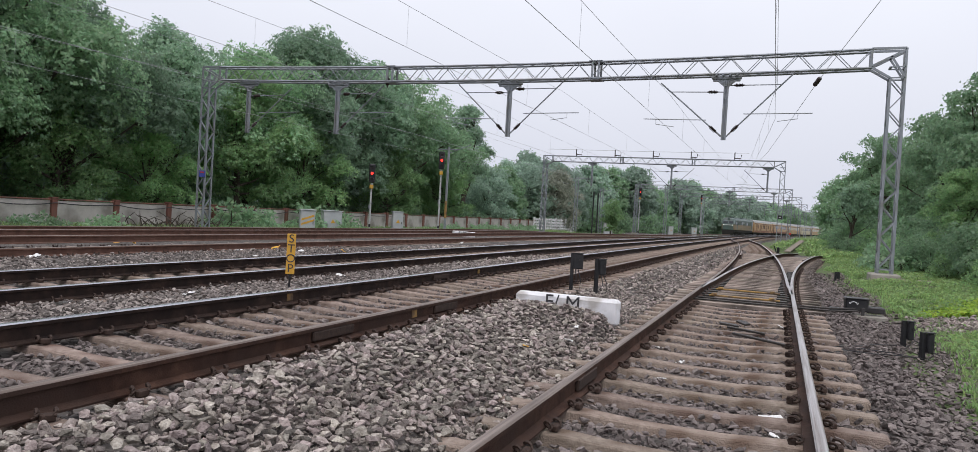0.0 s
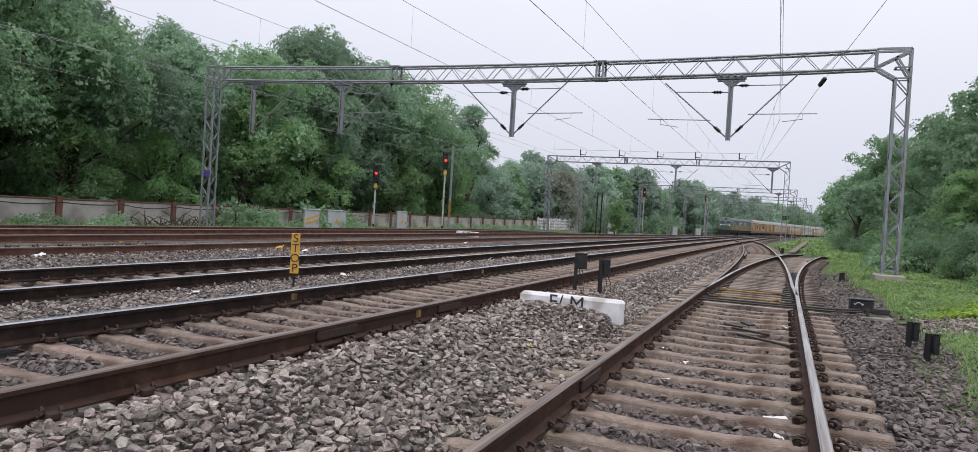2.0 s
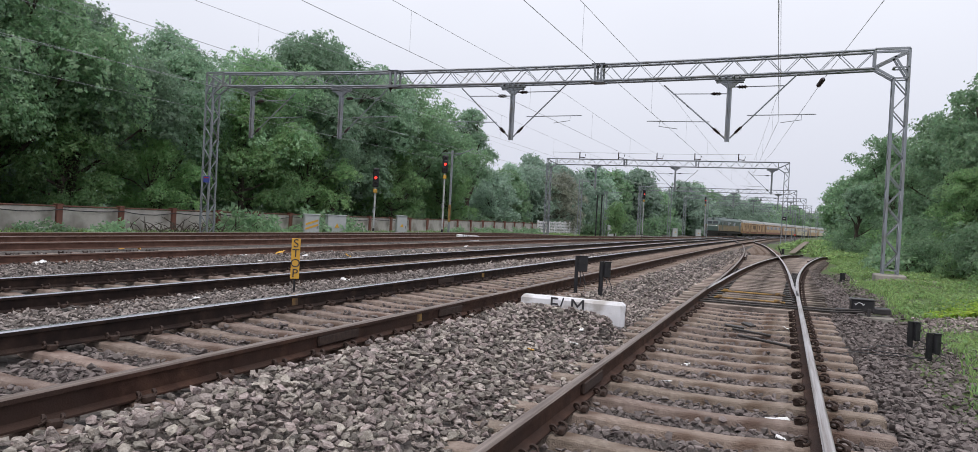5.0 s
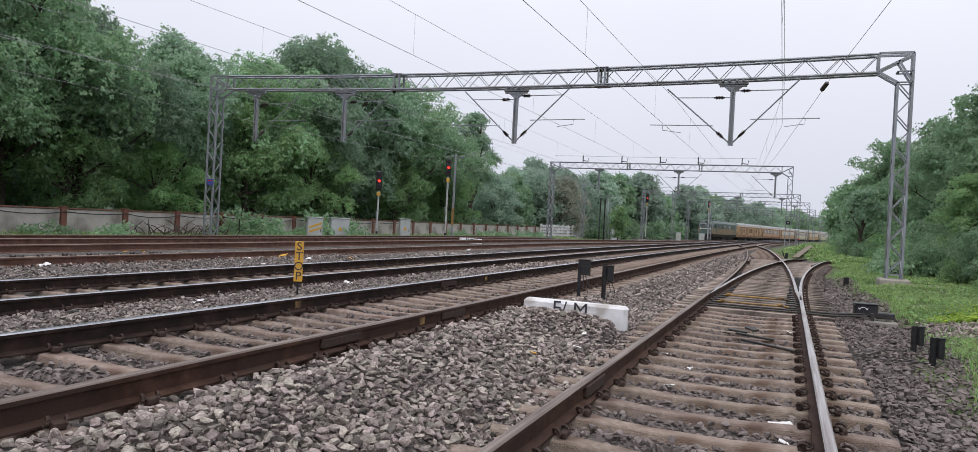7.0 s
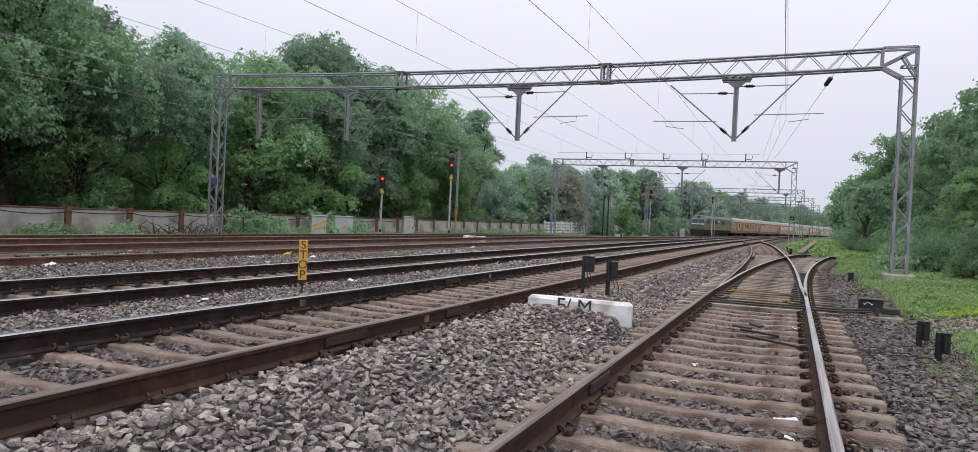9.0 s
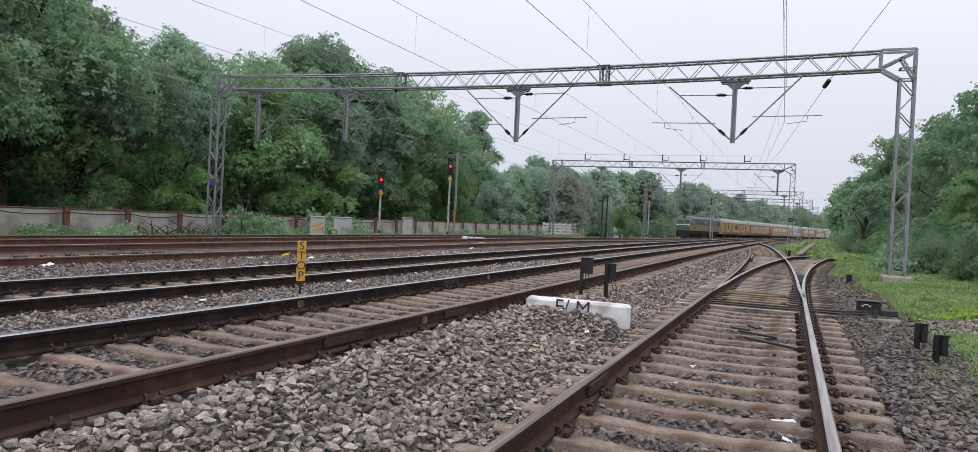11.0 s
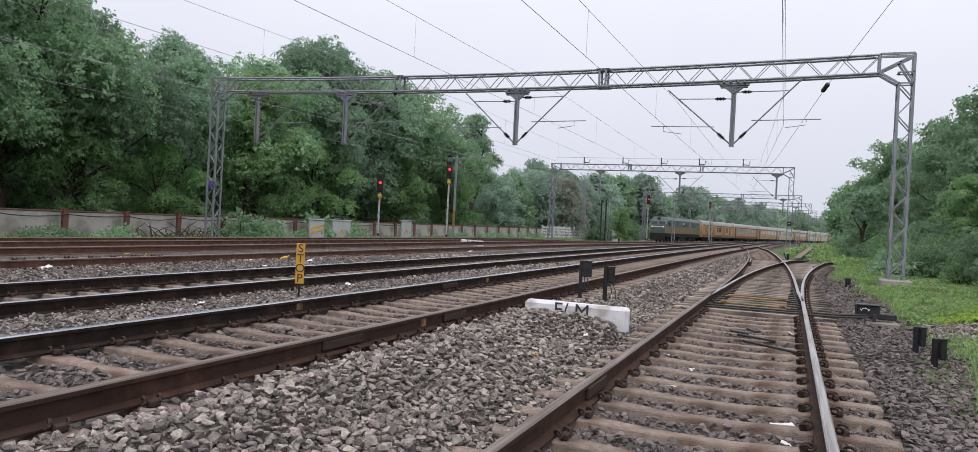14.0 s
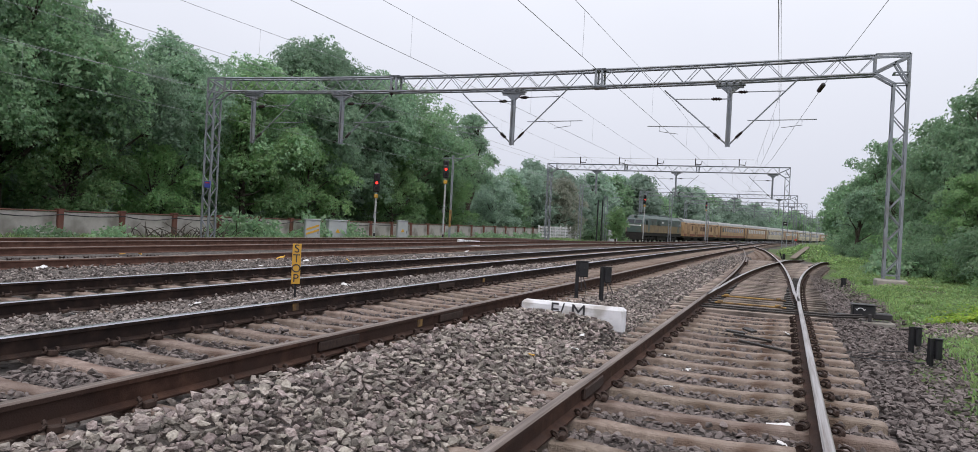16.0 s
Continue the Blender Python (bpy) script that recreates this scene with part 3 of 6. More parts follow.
part("crossing_nose", Geo().prism([(x_right(39.3) - GAUGE / 2 - 0.02, 39.3), (x_right(42.5) - GAUGE / 2 + 0.04, 42.5), (x_left(42.5) + GAUGE / 2 - 0.1, 42.5)], ZA - 0.15, ZA - 0.004), M_HEAD, track_a, "cast steel crossing nose")
# switch fishplates at rail joints on the near line and the running line
for yy, s in ((7.7, 1), (11.2, -1), (5.4, 1)):
    part("fishplate", Geo().box((x_2(yy) + s * GAUGE / 2 + 0.02, yy, Z2 - 0.085), (0.035, 0.62, 0.09), 0.012), M_CLIP, track2, "bolted fishplate at a joint")
part("fishplate", Geo().box((x_a(0) - GAUGE / 2 + 0.02, 5.9, ZA - 0.085), (0.05, 0.62, 0.10), 0.012), M_CLIP, track_a, "bolted fishplate at a joint")


# ---- overhead line portals ----
def lattice(g, a0, a1, b0, b1, w, pitch):
    """Zigzag lacing between two parallel members a and b."""
    a0, a1, b0, b1 = map(Vector, (a0, a1, b0, b1))
    n = max(2, round((a1 - a0).length / pitch))
    for k in range(n):
        p = (a0.lerp(a1, k / n), b0.lerp(b1, (k + 1) / n)) if k % 2 == 0 else (b0.lerp(b1, k / n), a0.lerp(a1, (k + 1) / n))
        g.bar(p[0], p[1], w, w * 0.6)


def portal(x0, x1, ztop, zl, zr, masts, gadgets, at, label, group, detailed, sag=0.0):
    """Lattice portal across the tracks: two columns, a boom, drop masts with brackets. Local: across is x, along is y."""
    p = thing("catenary_portal", label, "overhead line portal", at, group)
    W, L = 0.42, 0.07
    zb = ztop - 0.60
    for cx, zg, s in ((x0, zl, 1), (x1, zr, -1)):
        g = Geo()
        for dx in (-W / 2, W / 2):
            for dy in (-W / 2, W / 2):
                top = ztop if dx * s < 0 else zb - 0.35
                g.bar((cx + dx, dy, zg), (cx + dx, dy, top), L, L)
        for zz in (zg + 0.28, zb - 0.35, zb):
            for dy in (-W / 2, W / 2):
                g.bar((cx - W / 2, dy, zz), (cx + W / 2, dy, zz), L, L * 0.5)
            for dx in (-W / 2, W / 2):
                g.bar((cx + dx, -W / 2, zz), (cx + dx, W / 2, zz), L, L * 0.5)
        column = part("column", g, M_GALV, p)
        g = Geo()
        for dy in (-W / 2, W / 2):
            lattice(g, (cx - W / 2, dy, zg + 0.3), (cx - W / 2, dy, zb - 0.35), (cx + W / 2, dy, zg + 0.3), (cx + W / 2, dy, zb - 0.35), 0.055, 0.5)
        for dx in (-W / 2, W / 2):
            lattice(g, (cx + dx, -W / 2, zg + 0.3), (cx + dx, -W / 2, zb - 0.35), (cx + dx, W / 2, zg + 0.3), (cx + dx, W / 2, zb - 0.35), 0.055, 0.5)
        part("lacing", g, M_GALV, column)
        xi = cx + s * 0.78
        for dy in (-W / 2, W / 2):
            for p0, p1, lw in (((cx - s * W / 2, dy, ztop), (xi, dy, ztop), L), ((cx + s * W / 2, dy, zb - 0.36), (xi, dy, zb), L), ((cx - s * W / 2, dy, zb - 0.35), (cx + s * W / 2, dy, ztop - 0.25), 0.06),
                               ((cx - s * W / 2, dy, ztop - 0.05), (xi, dy, zb + 0.03), 0.06), ((xi, dy, zb), (xi, dy, ztop), L)):
                part("knee_brace", Geo().bar(p0, p1, lw, lw), M_GALV, column)
        part("footing", Geo().box((cx, 0, zg - 0.06), (0.9, 0.85, 0.42), 0.04), M_CONCRETE, p, "rough concrete footing")
        if detailed:
            part("apron", Geo().box((cx + 0.55, -0.15, zg - 0.1), (1.9, 1.1, 0.22), 0.05), M_TIMBER, p, "broken brown concrete apron")
    boom = Geo()
    xa, xb = x0 + 0.78, x1 - 0.78
    droop = lambda x: sag * (1.1 - ((x - (xa + xb) / 2) / ((xb - xa) / 2)) ** 2)
    bent = lambda g: [(x, y, z - droop(x)) for x, y, z in g.v]
    for dy in (-W / 2, W / 2):
        for z in (zb, ztop):
            boom.tube([(xa + (xb - xa) * k / 14, dy, z) for k in range(15)], L * 0.62, 4)
    for k in (0.335, 0.66):
        xs = xa + (xb - xa) * k
        for d in (-0.12, 0.12):
            for dy in (-W / 2, W / 2):
                boom.bar((xs + d, dy, zb), (xs + d, dy, ztop), 0.07, 0.07)
        boom.box((xs, 0, ztop + 0.045), (0.5, W + 0.1, 0.02)).box((xs, 0, zb - 0.045), (0.5, W + 0.1, 0.02))
    boom.v = bent(boom)
    boom_ob = part("boom", boom, M_GALV, p)
    lace = Geo()
    for dy in (-W / 2, W / 2):
        lattice(lace, (xa, dy, zb), (xb, dy, zb), (xa, dy, ztop), (xb, dy, ztop), 0.034, 0.55)
    for z in (zb, ztop):
        lattice(lace, (xa, -W / 2, z), (xb, -W / 2, z), (xa, W / 2, z), (xb, W / 2, z), 0.03, 0.6)
    lace.v = bent(lace)
    part("lacing", lace, M_GALV, boom_ob)
    for mx, arms in masts:
        g = Geo()
        zm = zb - droop(mx)
        g.box((mx, 0, zm - 0.10), (1.0, 0.16, 0.09), 0.01).box((mx, 0, zm - 0.19), (0.92, 0.12, 0.06), 0.01)
        for bx in (-0.34, -0.12, 0.12, 0.34):
            g.box((mx + bx, 0, zm - 0.02), (0.07, 0.5, 0.10), 0.01)
        g.prism([(mx - 0.3, zm - 0.22), (mx + 0.3, zm - 0.22), (mx + 0.09, zm - 0.4), (mx - 0.09, zm - 0.4)], -0.05, 0.05, "y")
        zbot = 4.53 + (zb - 6.98) * 0.15 if detailed else zb - 2.45
        for o in (-0.058, 0.058):
            g.box((mx + o, 0, (zm - 0.2 + zbot) / 2), (0.045, 0.15, zm - 0.2 - zbot), 0.006)
        g.box((mx, 0, (zm - 0.2 + zbot) / 2), (0.10, 0.02, zm - 0.2 - zbot))
        mast = part("drop_mast", g, M_GALV, p)
        for s, reach, rise in arms:
            ex, ez = mx + s * reach, zbot + 0.18 + rise
            b0 = Vector((mx + s * 0.08, 0, zbot + 0.12))
            e = Vector((ex, 0, ez))
            g = Geo().tube([b0, b0.lerp(e, 0.08)], 0.03, 7).tube([b0.lerp(e, 0.21), e, e + (e - b0).normalized() * 0.22], 0.026, 7)
            part("bracket_tube", g, M_GALV, mast)
            tz = zbot + rise * 0.92
            t0, t1 = Vector((mx + s * 0.08, 0, tz + 0.12)), e.lerp(b0, 0.10)
            part("stay_tube", Geo().tube([t0, t0.lerp(t1, 0.1)], 0.02, 6).tube([t0.lerp(t1, 0.3), t1], 0.018, 6), M_GALV, mast)
            for q0, q1 in ((b0.lerp(e, 0.08), b0.lerp(e, 0.21)), (t0.lerp(t1, 0.1), t0.lerp(t1, 0.3))):
                n, ins = 7, Geo()
                pts = [q0.lerp(q1, k / (2 * n)) for k in range(2 * n + 1)]
                ins.tube(pts, [0.03 if k % 2 == 0 or k < 2 or k > 2 * n - 2 else 0.074 for k in range(2 * n + 1)], 9)
                part("insulator", ins, M_INSUL, mast, "dark brown ribbed insulator")
            rz = zbot + (0.92 if s > 0 else 0.7)
            rx = mx + s * 0.62
            arm = Geo().tube([(rx, 0.0, rz), (rx + s * 2.2, 0, rz + 0.03)], 0.018, 6)
            arm.tube([(rx + s * 1.75, 0, rz + 0.02), (rx + s * 1.75, 0, rz - 0.16), (rx + s * 1.1, 0.02, rz - 0.25)], 0.013, 6)
            part("steady_arm", arm, M_GALV, mast)
    for k in gadgets:
        g = Geo().bar((k, 0, ztop), (k, 0, ztop + 0.75), 0.09, 0.09)
        g.tube([(k, 0, ztop + 0.2), (k + 0.55, 0, ztop + 0.16), (k + 0.62, 0, ztop + 0.5)], 0.05, 7)
        part("feeder_bracket", g, M_INSUL, boom_ob, "dark feeder wire bracket")
    return p


near_portal = portal(-25.25, 3.2, 7.54, -0.42, 0.12,
                     [(-22.9, [(1, 2.2, 1.7)]), (-18.1, [(1, 2.1, 1.75)]), (-10.15, [(-1, 2.05, 1.75), (1, 2.1, 1.9)]), (-2.05, [(-1, 2.1, 1.7), (1, 2.0, 1.95)])],
                     [], pose(0, 26.66, 0), "grey galvanised lattice portal with hanging masts over tracks", "overhead line portals", True, sag=0.21)
part("hanging_insulator", Geo().tube([(-15.67, 0, 6.95 - 0.06 * k) for k in range(7)], [0.03, 0.09, 0.07, 0.09, 0.07, 0.09, 0.03], 9).tube([(-15.67, 0, 7.0), (-15.67, 0, 6.5)], 0.02, 6), M_INSUL, near_portal, "dark hanging insulator")
part("mast_plate", Geo().box((-25.25 + 0.1, -0.27, 2.55), (0.36, 0.02, 0.3), 0.004), M_BLUE, near_portal, "blue number plate")
part("plate_bar", Geo().box((-25.25 + 0.1, -0.285, 2.62), (0.26, 0.012, 0.05)), M_REDPAINT, near_portal, "red bar on the plate")
second_portal = portal(-23.6, -0.1, 8.05, -0.6, -0.15, [(-18.5, [(-1, 2, 1.8)]), (-10.4, [(-1, 2.0, 1.75), (1, 2.0, 1.8)]), (-1.4, [(-1, 2.0, 1.8)])],
       (-20.3, -16.2, -12.3, -8.6, -4.5), pose(0, 74, 0), "grey lattice portal with feeder wire brackets on its boom", "overhead line portals", False)
part("sign_plate", Geo().box((-0.1, -0.28, 2.75), (0.36, 0.03, 0.36), 0.01), M_BLACK, second_portal, "black sign plate")
part("sign_bar", Geo().box((-0.1, -0.3, 2.75), (0.18, 0.012, 0.06)), M_PALE, second_portal, "pale bar on the plate")
part("feeder_wire", Geo().tube([(-23.4, 0, 8.75), (-12, 0, 8.7), (-3.2, 0, 8.75)], 0.02, 5), M_WIRE, second_portal)
for xr, yy, w, h in ((1.2, 120, 24, 7.9), (3.2, 147, 22, 7.9), (5.3, 183, 22, 7.9), (8.4, 230, 22, 8.0), (13.5, 285, 22, 8.0)):
    portal(-w, 0, h, -0.4, -0.1, [(-9.0, [(-1, 2.0, 1.8), (1, 2.0, 1.8)]), (-2.4, [(-1, 2.0, 1.8)])], (), pose(xr, yy, 0, 0, 0, -5), "grey lattice portal further along the yard", "overhead line portals", False)


# ---- overhead wires ----
SUPPORTS = (-31.0, 26.66, 74.0, 120.0, 183.0)


def overhead_line(label, xs, z_contact, z_cat, droppers):
    """One track's contact wire, its sagging carrier wire, and the droppers between. xs: lateral place at each support."""
    t = thing("overhead_line", label, "overhead line", group="overhead wires")
    con, cat = Geo(), Geo()
    for i in range(len(SUPPORTS) - 1):
        ya, yb = SUPPORTS[i], SUPPORTS[i + 1]
        sag = 0.48 * ((yb - ya) / 60.0) ** 2
        at_u = lambda u: (xs[i] + (xs[i + 1] - xs[i]) * u, ya + (yb - ya) * u, z_contact - 0.06 * 4 * u * (1 - u), z_cat - sag * 4 * u * (1 - u))
        P = [at_u(k / 12) for k in range(13)]
        con.tube([(x, yv, zc) for x, yv, zc, zk in P], 0.0062, 5)
        cat.tube([(x, yv, zk) for x, yv, zc, zk in P], 0.0055, 5)
        n = round((yb - ya) / 8.2)
        for k in range(n):
            x, yv, zc, zk = at_u((k + 0.5) / n)
            if 3 < yv < droppers:
                part("dropper", Geo().tube([(x, yv, zc), (x, yv, zk)], 0.0032, 4), M_WIRE, t)
    part("contact_wire", con, M_WIRE, t)
    part("carrier_wire", cat, M_WIRE, t)
    return t


OVERHEAD = "dark overhead contact wire hung below its carrier wire"
overhead_line("overhead wire that follows the turnout's curved branch", [0.0, -0.39, -3.75, -3.2, -1.2], 5.27, 6.45, 60)
for c, zc, zk in ((-4.0, 4.95, 6.16), (-7.97, 5.1, 6.27), (-12.2, 5.05, 6.2), (-16.4, 5.05, 6.2), (-20.8, 5.05, 6.2)):
    overhead_line(OVERHEAD, [c, c, c + 0.1 + bend(74) * 0.6, c + 0.1 + bend(120), c + bend(183)], zc, zk, 60)
anchor = thing("anchor_wire", "slanting anchor wire with a dark insulator below the portal", "overhead line")
A0, A1, A2 = Vector((1.14, 26.66, 6.98)), Vector((-3.2, 74, 6.9)), Vector((4.9, 5.5, 9.6))
part("wire", Geo().tube([A2, A0, A0.lerp(A1, 0.5) - Vector((0, 0, 0.4)), A1], 0.0095, 5), M_WIRE, anchor)
q0, q1 = A0.lerp(A1, 0.036), A0.lerp(A1, 0.062)
part("insulator", Geo().tube([q0.lerp(q1, k / 14) for k in range(15)], [0.03 if k % 2 == 0 else 0.085 for k in range(15)], 9), M_INSUL, anchor, "dark brown ribbed insulator")


# ---- boundary wall along the yard ----
WALL_X = -28.5
wall = thing("boundary_wall", "stained plaster boundary wall with red pillars and coping", "wall", kind="structure")
panel_v = [Geo().box((0, 0, 0), (0.16, 2.78, 1.9), 0.01).data("wall_panel", M_PLASTER), Geo().box((0, 0, 0), (0.17, 2.78, 1.88), 0.01).data("wall_panel", M_PLASTER)]
pillar_d = Geo().box((0, 0, 0), (0.25, 0.25, 2.06), 0.015).box((0, 0, 1.05), (0.30, 0.30, 0.05), 0.01).data("pillar", M_BRICKRED)
cope_d = Geo().box((0, 0, 0), (0.24, 2.78, 0.06), 0.015).data("coping", M_BRICKRED)
y = 6.0
while y < 84:
    part("wall_panel", panel_v[int(y) % 2], None, wall, at=pose(WALL_X, y + 1.55, 0.0))
    part("coping", cope_d, None, wall, at=pose(WALL_X, y + 1.55, 0.995))
    part("pillar", pillar_d, None, wall, at=pose(WALL_X + 0.04, y, 0.02))
    y += 3.1
wall_cable = thing("wall_cable", "dark cable sagging between the pillars of the wall", "cable")
run = []
for k in range(15):
    run += [(WALL_X + 0.2, 6.0 + 3.1 * (k + u), 0.86 - 0.34 * u * (1 - u) * (1.2 + 0.5 * math.sin(k * 2.3))) for u in (0.0, 0.2, 0.4, 0.6, 0.8)]
part("run", Geo().tube(run, 0.022, 5), M_BLACK, wall_cable)
# white slotted concrete fence further on
fence = thing("concrete_fence", "white slotted precast concrete fence beyond the wall", "fence", kind="structure")
fx = lambda yv: -28.2 + (yv - 84) * 0.05
for k in range(8):
    yv = 85 + k * 2.0
    part("fence_post", Geo().box((fx(yv), yv, 0.35), (0.2, 0.2, 2.1), 0.02), M_WHITE, fence)
    for j in range(5):
        part("fence_slat", Geo().box((fx(yv + 1), yv + 1, -0.35 + j * 0.38), (0.08, 1.82, 0.2), 0.015), M_WHITE, fence)
    for j in (0.33, 0.67):
        part("fence_upright", Geo().box((fx(yv + 1) + 0.01, yv + 2 * j, 0.4), (0.07, 0.14, 1.7), 0.01), M_WHITE, fence)


# ---- trees and shrubs ----
def leaf_cloud(seed, blobs, per_blob, leaf, flat=0.72, inner=None):
    """Leaves in sprigs over many domed, drooping pads, each leaf a pointed blade; inner: coarse leaves that fill the crown's core."""
    r = np.random.RandomState(seed)
    C, N, S = [], [], []
    for (bx, by, bz, br) in blobs:
        k = max(2, int(per_blob * br * br / 6))
        th = r.rand(k) * 6.283
        rim = br * (1 + 0.22 * np.sin(3 * th + bx * 7) + 0.14 * np.sin(5 * th + by * 5))
        ro = np.sqrt(r.rand(k))
        hang = r.rand(k) < 0.32
        z = br * flat * (1.0 - 1.5 * ro ** 2) * (0.55 + 0.5 * r.rand(k)) + br * 0.12 * np.sin(4 * th + bz * 3)
        z = np.where(hang, z - br * (0.2 + 0.6 * r.rand(k)), z)
        p = np.stack([bx + rim * ro * np.cos(th), by + rim * ro * np.sin(th), bz + z], 1)
        d = np.stack([np.cos(th) * (0.25 + ro), np.sin(th) * (0.25 + ro), np.where(hang, 0.25, 0.6)], 1)
        p = np.repeat(p, 6, 0) + r.normal(size=(6 * k, 3)) * (leaf * 0.75, leaf * 0.75, leaf * 0.45)
        C.append(p)
        N.append(np.repeat(d, 6, 0) + r.normal(size=(6 * k, 3)) * 0.38)
        S.append(leaf * (0.65 + 0.7 * r.rand(6 * k)))
    if inner:
        (cx, cy, cz), (sx, sz), k, big = inner
        d = r.normal(size=(k, 3))
        d /= np.linalg.norm(d, axis=1)[:, None]
        q = d * (r.rand(k) ** 0.4)[:, None] * (sx, sx, sz) + (cx, cy, cz)
        C.append(q)
        N.append(d + r.normal(size=(k, 3)) * 0.5)
        S.append(big * (0.7 + 0.6 * r.rand(k)))
    C, N, S = np.concatenate(C), np.concatenate(N), np.concatenate(S)
    N /= np.linalg.norm(N, axis=1)[:, None]
    a = np.cross(N, r.normal(size=N.shape))
    a /= np.linalg.norm(a, axis=1)[:, None]
    b = np.cross(N, a)
    k = len(C)
    a, b, n = a * S[:, None], b * S[:, None] * 0.42, N * S[:, None] * 0.18
    V = np.stack([C - a * 0.42 - b, C - a * 0.3 + b * 1.1, C + a * 0.6 - n], 1).reshape(-1, 3)
    return V, np.arange(3 * k).reshape(-1, 3)


def fast_mesh(name, V, F, mat):
    me = bpy.data.meshes.new(name)
    V, F = np.asarray(V, dtype=np.float32), np.asarray(F, dtype=np.int32)
    k = F.shape[1]
    me.vertices.add(len(V))
    me.vertices.foreach_set("co", V.ravel())
    me.loops.add(F.size)
    me.loops.foreach_set("vertex_index", F.ravel())
    me.polygons.add(len(F))
    me.polygons.foreach_set("loop_start", np.arange(0, F.size, k, dtype=np.int32))
    me.polygons.foreach_set("loop_total", np.full(len(F), k, dtype=np.int32))
    me.update(calc_edges=True)
    me.shade_flat()
    me.materials.append(mat)
    return me


def tree(seed, height, spread, crown_low, mat, label, at, leaf=0.19, per_blob=430, limbs=15, subs=5):
    """A tapered trunk that forks into limbs; every limb ends in a spray of flattened leaf clumps."""
    r = random.Random(seed)
    t = thing("tree", label, "tree", at)
    wood = Geo()
    trunk_top = height * 0.45
    lean = (r.uniform(-0.5, 0.5), r.uniform(-0.5, 0.5))
    tr = [(0, 0, -0.4), (lean[0] * 0.2, lean[1] * 0.2, trunk_top * 0.3), (lean[0] * 0.7, lean[1] * 0.7, trunk_top * 0.7), (lean[0], lean[1], trunk_top)]
    rad = height * 0.02
    wood.tube(tr, [rad * 1.35, rad, rad * 0.85, rad * 0.7], 8)
    blobs = []
    for k in range(limbs):
        u = (k + 0.5) / limbs
        zz = crown_low + (height - crown_low) * (0.12 + 0.84 * u)
        w = spread * max(0.12, 1 - abs(2 * (u - 0.36)) ** 2.0 * 0.62) * r.uniform(0.45, 0.85)
        a = k * 2.4 + r.uniform(-0.4, 0.4)
        e = Vector((lean[0] + w * math.cos(a), lean[1] + w * math.sin(a), zz - 0.5))
        s = Vector(tr[-1]).lerp(Vector(tr[1]), max(0.0, 0.75 - u) + r.uniform(0.0, 0.15))
        m = s.lerp(e, 0.5) + Vector((r.uniform(-0.3, 0.3), r.uniform(-0.3, 0.3), r.uniform(-0.2, 0.4)))
        wood.tube([s, m, e], [rad * 0.5, rad * 0.32, rad * 0.12], 6, caps=False)
        for j in range(subs):
            br = spread * r.uniform(0.16, 0.30)
            o = Vector((r.gauss(0, 1), r.gauss(0, 1), r.gauss(0, 0.45))) * spread * 0.17
            blobs.append((e.x + o.x, e.y + o.y, min(e.z + o.z, height - br * 0.55), br))
            if j % 2 == 0:
                wood.tube([m.lerp(e, 0.6), e + o], [rad * 0.16, rad * 0.05], 5, caps=False)
    part("trunk", wood, M_BARK, t, smooth=True)
    mid = crown_low + (height - crown_low) * 0.46
    V, F = leaf_cloud(seed, blobs, per_blob, leaf, inner=((lean[0], lean[1], mid), (spread * 0.55, (height - crown_low) * 0.34), 1800, leaf * 1.15))
    part("crown", fast_mesh("crown", V, F, mat), None, t)
    return t


L_DARK = "tall dark green leafy tree behind the boundary wall"
L_MID = "tall mid green broadleaf tree behind the boundary wall"
protos = [
    tree(11, 12.0, 4.9, 4.9, M_LEAF, L_MID, pose(-33.0, 20.0, -0.5), leaf=0.14, per_blob=540),
    tree(12, 12.0, 4.6, 4.6, M_LEAF_DARK, L_DARK, pose(-32.6, 25.2, -0.5) @ Matrix.Scale(0.95, 4), leaf=0.14, per_blob=540),
    tree(13, 15.4, 5.2, 3.2, M_LEAF_DARK, L_DARK, pose(-34.0, 49.5, -0.5), leaf=0.165, per_blob=400, limbs=19),
    tree(14, 10.5, 4.2, 1.4, M_LEAF_LIGHT, "bright green leafy tree leaning over the wall", pose(-31.8, 36.5, -0.5), leaf=0.14, per_blob=540),
    tree(15, 11.0, 5.0, 0.8, M_LEAF_HAZED, "green tree along the yard with haze painted into its leaves", pose(-33.0, 96.0, -0.6) @ Matrix.Scale(0.86, 4), leaf=0.25, per_blob=180),
    tree(17, 12.0, 5.2, 0.8, M_LEAF, "green tree in the wood beyond the yard", pose(-42.0, 14.0, -0.6), leaf=0.4, per_blob=88),
    tree(18, 12.0, 5.4, 0.6, M_LEAF_HAZED, "tree in the wood beyond the yard, leaves greyed by painted haze", pose(-42.5, 22.0, -0.6), leaf=0.4, per_blob=88),
]
tree(24, 14.8, 3.1, 6.0, M_LEAF_DARK, L_DARK, pose(-33.4, 74.5, -0.5), leaf=0.19, per_blob=430, limbs=10)
tree(25, 9.2, 3.7, 1.0, M_LEAF_DRY, "dusty brown green tree with thin foliage by the fence", pose(-29.4, 97.0, -0.6), leaf=0.22, per_blob=190)
